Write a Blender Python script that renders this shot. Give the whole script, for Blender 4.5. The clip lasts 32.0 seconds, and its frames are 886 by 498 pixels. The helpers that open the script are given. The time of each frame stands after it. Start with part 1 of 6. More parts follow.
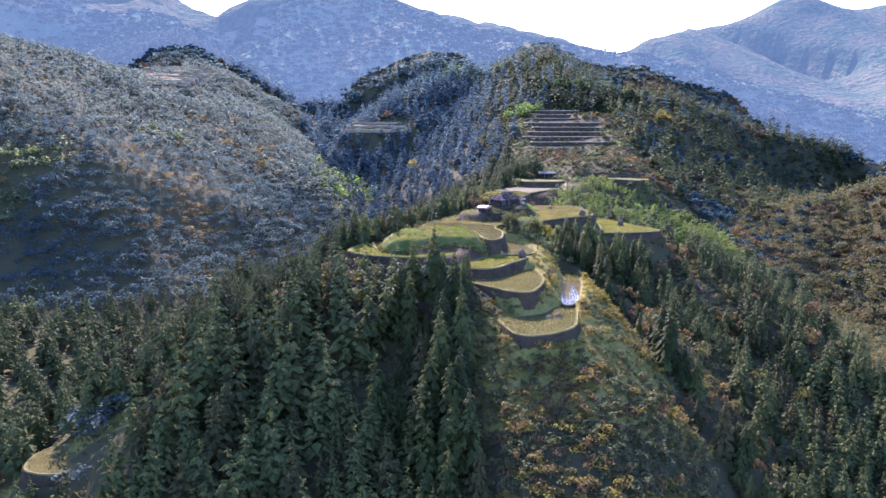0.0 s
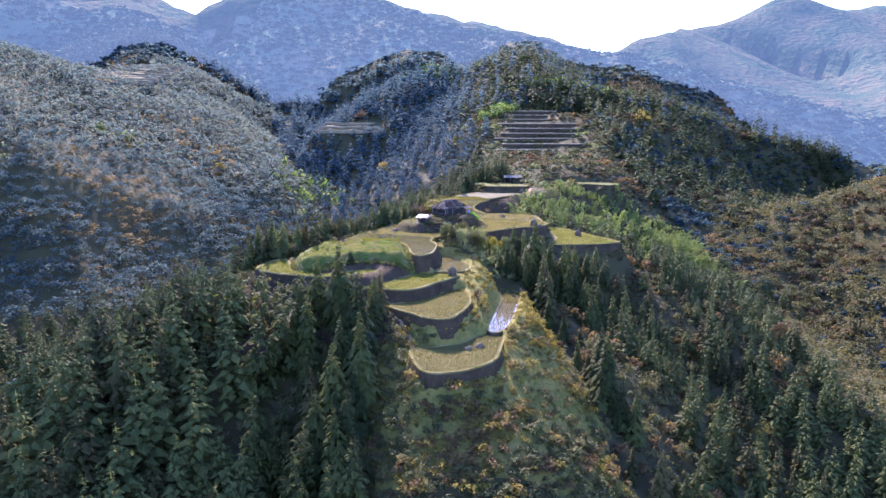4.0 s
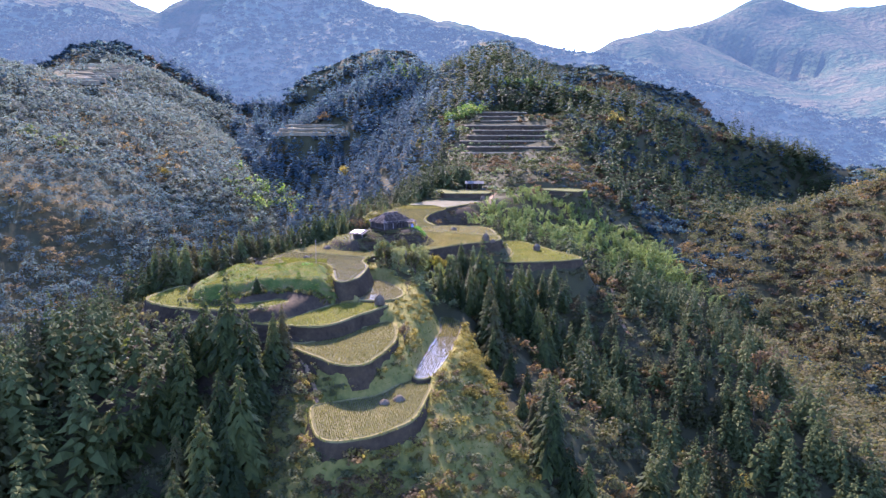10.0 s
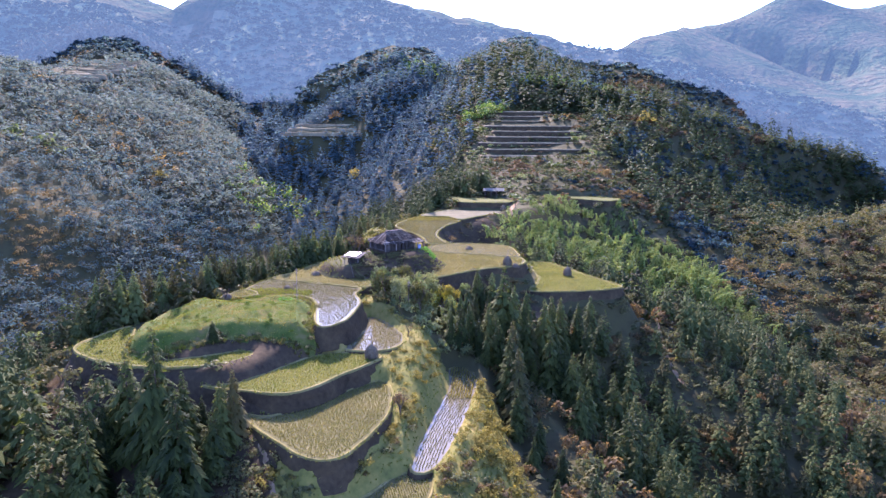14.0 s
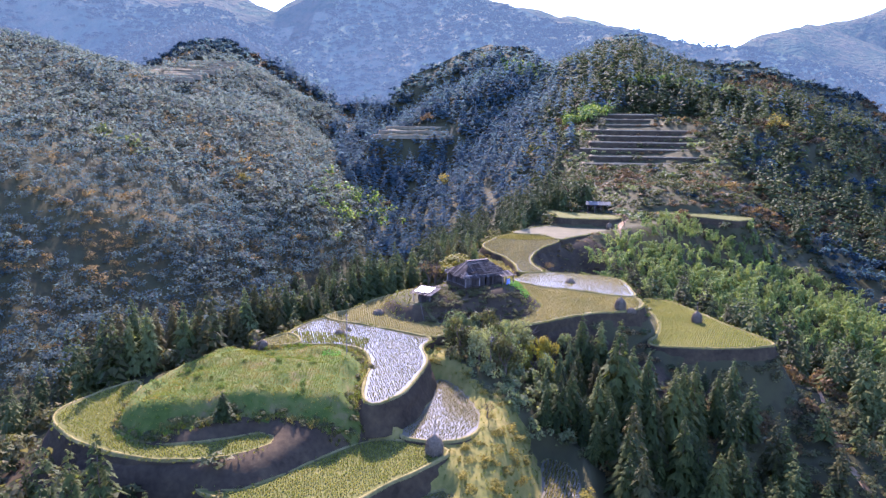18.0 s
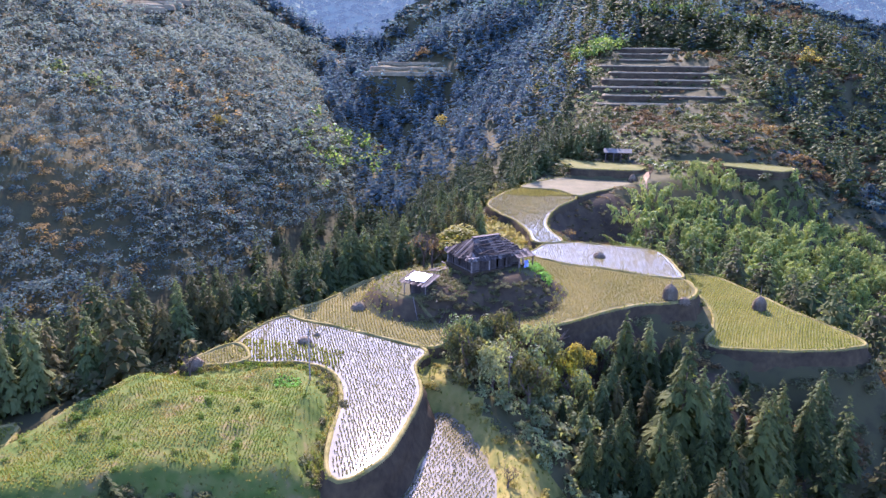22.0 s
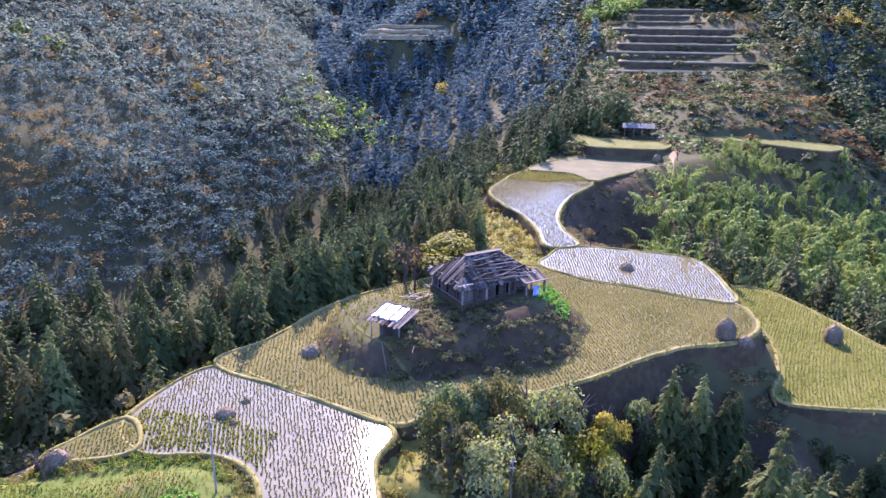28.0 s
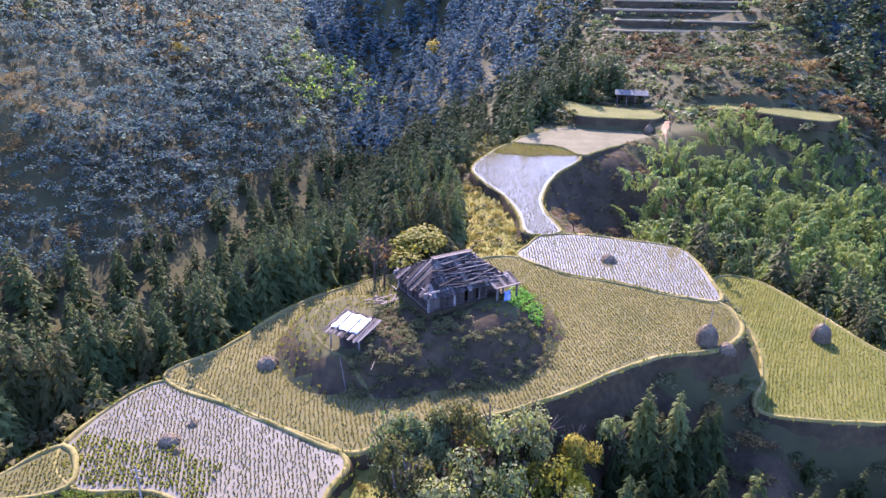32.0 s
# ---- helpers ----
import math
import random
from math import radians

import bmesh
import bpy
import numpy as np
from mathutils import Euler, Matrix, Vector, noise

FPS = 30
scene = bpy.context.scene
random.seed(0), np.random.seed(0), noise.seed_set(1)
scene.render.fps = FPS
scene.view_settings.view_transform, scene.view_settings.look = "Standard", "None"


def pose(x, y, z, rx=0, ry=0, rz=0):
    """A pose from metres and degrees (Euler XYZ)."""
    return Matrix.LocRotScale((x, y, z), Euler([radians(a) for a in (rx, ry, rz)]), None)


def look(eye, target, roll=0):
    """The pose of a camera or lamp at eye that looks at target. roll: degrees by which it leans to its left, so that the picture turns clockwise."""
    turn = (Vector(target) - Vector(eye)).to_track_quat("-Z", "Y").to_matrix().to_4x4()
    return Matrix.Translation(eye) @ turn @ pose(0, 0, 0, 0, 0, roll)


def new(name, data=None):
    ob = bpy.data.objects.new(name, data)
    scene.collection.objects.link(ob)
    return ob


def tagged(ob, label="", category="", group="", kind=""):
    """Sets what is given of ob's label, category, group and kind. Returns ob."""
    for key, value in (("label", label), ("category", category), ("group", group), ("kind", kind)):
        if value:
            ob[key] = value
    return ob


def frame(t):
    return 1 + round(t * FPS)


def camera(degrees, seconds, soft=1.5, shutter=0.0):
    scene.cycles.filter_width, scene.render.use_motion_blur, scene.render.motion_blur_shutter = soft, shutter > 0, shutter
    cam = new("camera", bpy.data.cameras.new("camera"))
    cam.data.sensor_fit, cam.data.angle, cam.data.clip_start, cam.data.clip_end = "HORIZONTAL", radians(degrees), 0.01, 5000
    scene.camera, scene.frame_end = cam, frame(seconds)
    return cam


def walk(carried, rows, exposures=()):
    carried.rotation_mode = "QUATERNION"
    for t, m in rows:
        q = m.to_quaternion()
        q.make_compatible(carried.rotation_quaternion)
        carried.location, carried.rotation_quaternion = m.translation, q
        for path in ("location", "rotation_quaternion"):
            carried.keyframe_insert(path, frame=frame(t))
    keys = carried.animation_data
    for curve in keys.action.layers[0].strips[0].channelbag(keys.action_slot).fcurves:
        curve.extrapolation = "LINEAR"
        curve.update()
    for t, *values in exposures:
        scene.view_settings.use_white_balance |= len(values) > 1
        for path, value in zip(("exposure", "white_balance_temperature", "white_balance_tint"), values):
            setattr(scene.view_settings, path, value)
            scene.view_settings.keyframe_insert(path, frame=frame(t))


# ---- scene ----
cam = camera(67.6, 32.0, soft=1.45)
PATH = [
    (0, (3.194, 0.534, 24.121), (3.126, 2.499, 23.756), -0.04),
    (0.5, (5.449, 2.759, 23.984), (5.374, 4.725, 23.620), -0.02),
    (1, (7.759, 4.897, 23.942), (7.682, 6.862, 23.578), -0.05),
    (1.5, (9.729, 6.831, 24.108), (9.653, 8.796, 23.744), -0.02),
    (2, (11.458, 8.730, 24.126), (11.384, 10.696, 23.762), 0.03),
    (2.5, (13.083, 10.677, 24.295), (13.012, 12.643, 23.931), 0.08),
    (3, (14.121, 12.276, 24.392), (14.057, 14.241, 24.028), 0.12),
    (3.5, (14.875, 13.708, 24.343), (14.814, 15.674, 23.979), 0.10),
    (5.5, (17.889, 19.358, 24.515), (17.851, 21.324, 24.151), 0.02),
    (6, (18.692, 20.862, 24.517), (18.659, 22.828, 24.153), 0.01),
    (6.5, (19.401, 22.216, 24.499), (19.373, 24.183, 24.135), -0.02),
    (7, (20.171, 23.627, 24.603), (20.145, 25.593, 24.239), -0.08),
    (7.5, (20.951, 24.771, 24.581), (20.912, 26.737, 24.218), -0.06),
    (8, (21.774, 26.139, 24.636), (21.738, 28.106, 24.274), -0.10),
    (8.5, (22.235, 27.044, 24.611), (22.210, 29.011, 24.250), -0.10),
    (9, (22.528, 28.266, 24.700), (22.515, 30.233, 24.339), -0.09),
    (9.5, (22.997, 29.965, 24.748), (22.984, 31.932, 24.387), -0.10),
    (10, (23.293, 32.286, 24.702), (23.291, 34.253, 24.342), -0.02),
    (10.5, (23.460, 34.638, 24.734), (23.459, 36.605, 24.374), 0.01),
    (11, (23.697, 37.321, 24.769), (23.691, 39.289, 24.410), 0.03),
    (11.5, (23.769, 39.957, 24.756), (23.760, 41.925, 24.397), 0.14),
    (12, (23.930, 42.742, 24.895), (23.919, 44.710, 24.536), 0.16),
    (12.5, (24.016, 45.451, 24.938), (24.001, 47.418, 24.579), 0.17),
    (13, (24.090, 48.455, 24.950), (24.074, 50.423, 24.591), 0.16),
    (13.5, (24.172, 51.279, 25.018), (24.153, 53.246, 24.658), 0.10),
    (14, (24.116, 54.207, 25.036), (24.059, 56.174, 24.675), 0.19),
    (14.5, (24.065, 56.762, 25.041), (23.929, 58.725, 24.681), 0.30),
    (15, (24.145, 59.601, 25.053), (23.950, 61.559, 24.695), 0.38),
    (15.5, (24.192, 62.210, 25.148), (23.945, 64.162, 24.788), 0.41),
    (17.5, (23.358, 73.127, 25.205), (23.030, 75.067, 24.849), 0.65),
    (18, (23.003, 76.163, 25.329), (22.669, 78.102, 24.973), 0.70),
    (18.5, (22.591, 78.936, 25.406), (22.256, 80.875, 25.051), 0.70),
    (19, (22.187, 81.733, 25.345), (21.851, 83.673, 24.991), 0.69),
    (19.5, (21.840, 84.136, 25.351), (21.502, 86.065, 24.941), 0.60),
    (20, (21.397, 86.637, 25.345), (21.063, 88.552, 24.873), 0.60),
    (20.5, (20.917, 89.013, 25.289), (20.590, 90.917, 24.773), 0.62),
    (21, (20.362, 91.464, 25.220), (20.041, 93.365, 24.688), 0.64),
    (21.5, (19.904, 93.649, 25.189), (19.586, 95.551, 24.656), 0.63),
    (22, (19.338, 95.961, 25.084), (19.022, 97.862, 24.551), 0.63),
    (22.5, (18.769, 97.956, 25.020), (18.457, 99.858, 24.487), 0.66),
    (23, (18.219, 100.024, 24.999), (17.909, 101.927, 24.466), 0.69),
    (23.5, (17.626, 101.981, 24.926), (17.322, 103.864, 24.324), 0.74),
    (24, (17.021, 103.860, 24.987), (16.722, 105.734, 24.355), 0.71),
    (24.5, (16.584, 105.469, 24.984), (16.288, 107.344, 24.352), 0.72),
    (25, (16.303, 106.616, 24.890), (16.016, 108.492, 24.259), 0.63),
    (25.5, (16.041, 107.520, 24.811), (15.768, 109.398, 24.180), 0.60),
    (27.5, (17.356, 111.845, 24.669), (17.053, 113.719, 24.039), 0.58),
    (28, (18.201, 113.122, 24.691), (17.875, 114.993, 24.062), 0.66),
    (28.5, (19.003, 114.453, 24.821), (18.655, 116.320, 24.193), 0.78),
    (29, (19.559, 115.698, 24.941), (19.203, 117.565, 24.317), 0.90),
    (29.5, (19.832, 116.666, 25.000), (19.495, 118.537, 24.378), 0.92),
    (30, (19.904, 117.117, 25.282), (19.577, 118.990, 24.661), 0.85),
    (30.5, (19.907, 117.310, 25.804), (19.579, 119.182, 25.181), 0.80),
    (31, (19.871, 117.501, 26.216), (19.546, 119.367, 25.574), 0.73),
    (31.5, (19.812, 117.503, 26.659), (19.494, 119.353, 25.970), 0.70),
    (32, (19.699, 117.581, 27.049), (19.390, 119.405, 26.289), 0.71),
]
walk(cam, [(t, look(eye, target, roll)) for t, eye, target, roll in PATH],
     exposures=[(0.0, 2.52, 5150, 44), (16.0, 2.48, 5150, 44), (24.0, 2.6, 5180, 44), (32.0, 2.6, 5180, 44)])

# ---- light ----
SUN_AZ, SUN_EL = -15.5, 35.5   # degrees clockwise from +y, and above the horizon
world = bpy.data.worlds.new("sky")
scene.world = world
world.use_nodes = True
wn = world.node_tree.nodes
sky = wn.new("ShaderNodeTexSky")
sky.sky_type = "NISHITA"
sky.sun_disc = False
sky.sun_elevation, sky.sun_rotation = radians(SUN_EL), radians(SUN_AZ)
sky.air_density, sky.dust_density, sky.ozone_density = 1.0, 0.8, 5.0
wn["Background"].inputs[1].default_value = 0.15
world.node_tree.links.new(sky.outputs[0], wn["Background"].inputs[0])
sun = new("sun", bpy.data.lights.new("sun", "SUN"))
sun.data.energy, sun.data.angle, sun.data.color = 4.1, radians(0.53), (1.0, 0.84, 0.54)
az, el = radians(SUN_AZ), radians(SUN_EL)
SUN_DIR = Vector((math.sin(az) * math.cos(el), math.cos(az) * math.cos(el), math.sin(el)))
sun.matrix_world = look(SUN_DIR * 900 + Vector((0, 150, 0)), (0, 150, 0))


# ---- materials ----
def material(name, tones, rough=0.85, grain=8.0, broad=0.35, bump=0.25, spec=0.03, leaf=0.0, rand=0.0, wet=0.0, tint=None):
    """A procedural surface: tones are colours from dark to light, mixed by noise at two sizes; leaf lets light through."""
    m = bpy.data.materials.new(name)
    m.use_nodes = True
    nodes, links = m.node_tree.nodes, m.node_tree.links
    b, out = nodes["Principled BSDF"], nodes["Material Output"]
    geo = nodes.new("ShaderNodeNewGeometry")
    fine, wide = nodes.new("ShaderNodeTexNoise"), nodes.new("ShaderNodeTexNoise")
    fine.inputs["Scale"].default_value, wide.inputs["Scale"].default_value = grain, broad
    fine.inputs["Detail"].default_value, wide.inputs["Detail"].default_value = 4, 3
    mix = nodes.new("ShaderNodeMath")
    mix.operation = "MULTIPLY_ADD"
    mix.inputs[1].default_value = 0.45
    half = nodes.new("ShaderNodeMath")
    half.operation = "MULTIPLY"
    half.inputs[1].default_value = 0.55
    for n in (fine, wide):
        links.new(geo.outputs["Position"], n.inputs["Vector"])
    links.new(wide.outputs["Fac"], half.inputs[0])
    links.new(fine.outputs["Fac"], mix.inputs[0])
    links.new(half.outputs[0], mix.inputs[2])
    value = mix.outputs[0]
    if rand:
        info, isle = nodes.new("ShaderNodeObjectInfo"), nodes.new("ShaderNodeNewGeometry")
        for src, amount in ((info.outputs["Random"], rand), (isle.outputs["Random Per Island"], rand * 0.7)):
            add = nodes.new("ShaderNodeMath")
            add.operation = "MULTIPLY_ADD"
            add.inputs[1].default_value = amount
            links.new(src, add.inputs[0])
            links.new(value, add.inputs[2])
            sub = nodes.new("ShaderNodeMath")
            sub.operation = "SUBTRACT"
            sub.inputs[1].default_value = amount / 2
            links.new(add.outputs[0], sub.inputs[0])
            value = sub.outputs[0]
    ramp = nodes.new("ShaderNodeValToRGB")
    els = ramp.color_ramp.elements
    while len(els) < len(tones):
        els.new(0.5)
    for i, (e, c) in enumerate(zip(els, tones)):
        e.position = 0.3 + 0.4 * i / max(1, len(tones) - 1)
        e.color = (*c, 1)
    links.new(value, ramp.inputs[0])
    links.new(ramp.outputs[0], b.inputs["Base Color"])
    b.inputs["Roughness"].default_value = rough
    b.inputs["Specular IOR Level"].default_value = spec
    if bump:
        bp = nodes.new("ShaderNodeBump")
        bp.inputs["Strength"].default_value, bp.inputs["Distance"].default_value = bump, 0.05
        links.new(fine.outputs["Fac"], bp.inputs["Height"])
        links.new(bp.outputs[0], b.inputs["Normal"])
    if leaf:
        tr, ms = nodes.new("ShaderNodeBsdfTranslucent"), nodes.new("ShaderNodeMixShader")
        ms.inputs[0].default_value = leaf
        bright = nodes.new("ShaderNodeMix")
        bright.data_type, bright.blend_type = "RGBA", "MULTIPLY"
        bright.inputs["Factor"].default_value = 1.0
        bright.inputs["B"].default_value = (*(tint or (1.6, 1.7, 0.7)), 1)
        links.new(ramp.outputs[0], bright.inputs["A"])
        links.new(bright.outputs["Result"], tr.inputs["Color"])
        links.new(b.outputs[0], ms.inputs[1])
        links.new(tr.outputs[0], ms.inputs[2])
        links.new(ms.outputs[0], out.inputs["Surface"])
    return m


SOIL = material("forest_floor", [(0.03, 0.026, 0.014), (0.05, 0.045, 0.02), (0.055, 0.05, 0.02), (0.062, 0.05, 0.024)], grain=0.9, broad=0.06, bump=0.6)
GRASS = material("slope_grass", [(0.06, 0.058, 0.018), (0.115, 0.108, 0.026), (0.165, 0.135, 0.034), (0.21, 0.155, 0.05)], grain=1.6, broad=0.25, bump=0.7)
PLOT = material("plot_grass", [(0.032, 0.048, 0.01), (0.055, 0.075, 0.014), (0.085, 0.09, 0.022), (0.14, 0.10, 0.045)], grain=1.4, broad=0.45, bump=0.7)
DRY = material("dry_slope", [(0.03, 0.03, 0.014), (0.055, 0.05, 0.022), (0.08, 0.068, 0.03)], grain=1.0, broad=0.15, bump=0.7)
BLADES = material("grass_blades", [(0.07, 0.088, 0.014), (0.125, 0.135, 0.024), (0.20, 0.17, 0.045)], rough=0.6, grain=0.8, broad=0.2, bump=0, leaf=0.4, rand=0.35, tint=(1.3, 1.3, 0.6))
KNOLL_GRASS = material("knoll_grass", [(0.05, 0.085, 0.012), (0.085, 0.125, 0.016), (0.135, 0.145, 0.026), (0.20, 0.15, 0.05)], rough=0.65, grain=0.9, broad=0.28, bump=0, leaf=0.4, rand=0.3, tint=(1.3, 1.35, 0.6))
GREENS = material("vegetable_leaves", [(0.07, 0.16, 0.02), (0.12, 0.26, 0.03), (0.20, 0.34, 0.05)], rough=0.5, grain=2, broad=0.5, bump=0, leaf=0.4, rand=0.3, tint=(1.4, 1.6, 0.5))
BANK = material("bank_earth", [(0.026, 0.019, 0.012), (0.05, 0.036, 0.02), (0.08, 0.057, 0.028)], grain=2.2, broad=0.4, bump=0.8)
BUND = material("bund_grass", [(0.09, 0.075, 0.025), (0.15, 0.125, 0.04), (0.22, 0.17, 0.07)], grain=3, broad=0.5, bump=0.6)
MUD = material("stubble_ground", [(0.055, 0.05, 0.02), (0.085, 0.075, 0.029), (0.125, 0.104, 0.042)], grain=3, broad=0.25, bump=0.5)
PALE = material("dry_soil", [(0.07, 0.062, 0.032), (0.10, 0.088, 0.046), (0.135, 0.115, 0.062)], grain=3, broad=0.3, bump=0.5)
GREENF = material("green_field", [(0.055, 0.056, 0.015), (0.085, 0.084, 0.021), (0.12, 0.104, 0.032)], grain=3, broad=0.3, bump=0.5)
STUBBLE = material("rice_stubble", [(0.11, 0.11, 0.024), (0.165, 0.155, 0.036), (0.235, 0.20, 0.06)], grain=1.5, broad=0.2, bump=0, leaf=0.45, rand=0.25, tint=(1.1, 1.05, 0.95))
STUBBLE_G = material("green_regrowth", [(0.09, 0.105, 0.015), (0.145, 0.155, 0.022), (0.22, 0.20, 0.042)], grain=1.5, broad=0.2, bump=0, leaf=0.45, rand=0.25, tint=(1.15, 1.15, 0.9))
DIRT = material("dirt_path", [(0.15, 0.092, 0.048), (0.21, 0.135, 0.07), (0.28, 0.19, 0.105)], grain=2, broad=0.4, bump=0.4)
FIR = material("fir_needles", [(0.024, 0.033, 0.011), (0.045, 0.057, 0.016), (0.08, 0.09, 0.026)], rough=0.7, grain=1.2, broad=0.09, bump=0, spec=0.06, leaf=0.32, rand=0.35, tint=(1.4, 1.5, 0.8))
BARK = material("bark", [(0.06, 0.045, 0.03), (0.12, 0.09, 0.065)], grain=6, broad=1, bump=0.6)
FIR_OLIVE = material("olive_fir_needles", [(0.04, 0.04, 0.014), (0.066, 0.064, 0.019), (0.105, 0.086, 0.03)], rough=0.65, grain=1.2, broad=0.09, bump=0, spec=0.07, leaf=0.4, rand=0.35, tint=(1.4, 1.5, 0.8))
GOLD = material("golden_bracken", [(0.12, 0.10, 0.024), (0.19, 0.16, 0.034), (0.26, 0.215, 0.05)], rough=0.7, grain=0.8, broad=0.2, bump=0, leaf=0.45, rand=0.4, tint=(1.35, 1.25, 0.7))
BROAD = material("broadleaf", [(0.038, 0.047, 0.018), (0.064, 0.072, 0.026), (0.098, 0.094, 0.034), (0.118, 0.096, 0.04)], rough=0.7, grain=0.5, broad=0.045, bump=0, spec=0.08, leaf=0.36, rand=0.35, tint=(1.25, 1.3, 0.8))
BAMBOO = material("bamboo_leaves", [(0.024, 0.046, 0.014), (0.052, 0.09, 0.024), (0.105, 0.15, 0.036), (0.19, 0.205, 0.045)], rough=0.6, grain=0.7, broad=0.12, bump=0, spec=0.1, leaf=0.4, rand=0.5, tint=(1.35, 1.55, 0.85))
FIR_NEAR = material("lit_fir_needles", [(0.022, 0.03, 0.009), (0.044, 0.055, 0.014), (0.086, 0.094, 0.024)], rough=0.65, grain=1.2, broad=0.09, bump=0, spec=0.07, leaf=0.36, rand=0.35, tint=(1.5, 1.6, 0.8))
# paler copy of the near firs' needles, with sunlight put into the colour
FIR_LIT = material("sunlit_copy_fir_needles", [(0.036, 0.05, 0.016), (0.072, 0.09, 0.028), (0.125, 0.138, 0.044)], rough=0.65, grain=1.2, broad=0.09, bump=0, spec=0.07, leaf=0.4, rand=0.35, tint=(1.6, 1.7, 0.9))
LEAFY = material("thicket_leaves", [(0.06, 0.08, 0.034), (0.11, 0.13, 0.052), (0.17, 0.17, 0.07)], rough=0.6, grain=0.9, broad=0.2, bump=0, spec=0.1, leaf=0.42, rand=0.4, tint=(1.5, 1.6, 0.8))
AUTUMN = material("autumn_leaves", [(0.075, 0.054, 0.028), (0.13, 0.085, 0.034), (0.19, 0.13, 0.04)], rough=0.65, grain=0.6, broad=0.12, bump=0, leaf=0.45, rand=0.4, tint=(1.15, 1.1, 0.8), spec=0.08)
YELLOW = material("yellow_leaves", [(0.30, 0.26, 0.02), (0.42, 0.36, 0.03)], rough=0.6, grain=2, broad=0.4, bump=0, leaf=0.45, rand=0.2, tint=(1.5, 1.3, 0.5))
WOOD = material("weathered_wood", [(0.07, 0.055, 0.045), (0.14, 0.115, 0.095), (0.24, 0.20, 0.17)], grain=5, broad=0.8, bump=0.4, rand=0.3)
OLD_STRAW = material("old_straw", [(0.06, 0.047, 0.03), (0.12, 0.09, 0.055), (0.19, 0.15, 0.09)], grain=7, broad=1.2, bump=0.9)


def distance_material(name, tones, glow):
    """The mountains that close the view, with haze put into their emission as a bluish glow."""
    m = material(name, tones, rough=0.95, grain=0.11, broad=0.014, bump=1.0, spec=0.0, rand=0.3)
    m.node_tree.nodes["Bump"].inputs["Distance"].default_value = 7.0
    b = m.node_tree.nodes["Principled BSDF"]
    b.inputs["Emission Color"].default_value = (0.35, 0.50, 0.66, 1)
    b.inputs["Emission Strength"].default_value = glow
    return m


DISTANCE = distance_material("distant_mountains_haze_glow", [(0.02, 0.034, 0.028), (0.045, 0.066, 0.044), (0.10, 0.088, 0.055)], 0.06)
FAR_WOOD = distance_material("far_slopes_haze_glow", [(0.025, 0.044, 0.03), (0.06, 0.085, 0.048), (0.12, 0.105, 0.055)], 0.08)
# leaf and needle colours shifted to blue to imitate haze at middle distance
HAZE_HILL = material("haze_blue_hillside_leaves", [(0.028, 0.047, 0.05), (0.048, 0.072, 0.074), (0.07, 0.096, 0.086), (0.098, 0.106, 0.078)], rough=0.75, grain=0.5, broad=0.045, bump=0, spec=0.06, leaf=0.5, rand=0.4, tint=(1.3, 1.5, 1.5))
HAZE_FIR = material("haze_blue_fir_needles", [(0.03, 0.052, 0.06), (0.05, 0.082, 0.09), (0.08, 0.114, 0.108)], rough=0.75, grain=1.2, broad=0.06, bump=0, spec=0.06, leaf=0.45, rand=0.35, tint=(1.5, 1.75, 1.7))
WET = material("wet_stubble", [(0.09, 0.085, 0.026), (0.15, 0.135, 0.04), (0.21, 0.18, 0.06)], grain=1.5, broad=0.2, bump=0, leaf=0.4, rand=0.3, tint=(1.2, 1.2, 0.9))
SCREE = material("dry_grass_bank", [(0.12, 0.09, 0.05), (0.18, 0.14, 0.075), (0.25, 0.20, 0.11)], grain=0.8, broad=0.1, bump=0.5)


def water_material():
    m = bpy.data.materials.new("pond_water")
    m.use_nodes = True
    nodes, links = m.node_tree.nodes, m.node_tree.links
    b = nodes["Principled BSDF"]
    geo, n, r, bp = (nodes.new("ShaderNode" + k) for k in ("NewGeometry", "TexNoise", "ValToRGB", "Bump"))
    n.inputs["Scale"].default_value = 0.5
    r.color_ramp.elements[0].color, r.color_ramp.elements[1].color = (0.09, 0.078, 0.05, 1), (0.145, 0.125, 0.08, 1)
    fine = nodes.new("ShaderNodeTexNoise")
    fine.inputs["Scale"].default_value = 3.0
    links.new(geo.outputs["Position"], n.inputs["Vector"])
    links.new(geo.outputs["Position"], fine.inputs["Vector"])
    links.new(n.outputs["Fac"], r.inputs[0])
    links.new(r.outputs[0], b.inputs["Base Color"])
    b.inputs["Roughness"].default_value, b.inputs["IOR"].default_value = 0.07, 1.33
    b.inputs["Specular IOR Level"].default_value = 0.19
    bp.inputs["Strength"].default_value, bp.inputs["Distance"].default_value = 0.13, 0.03
    links.new(fine.outputs["Fac"], bp.inputs["Height"])
    links.new(bp.outputs[0], b.inputs["Normal"])
    return m


WATER = water_material()


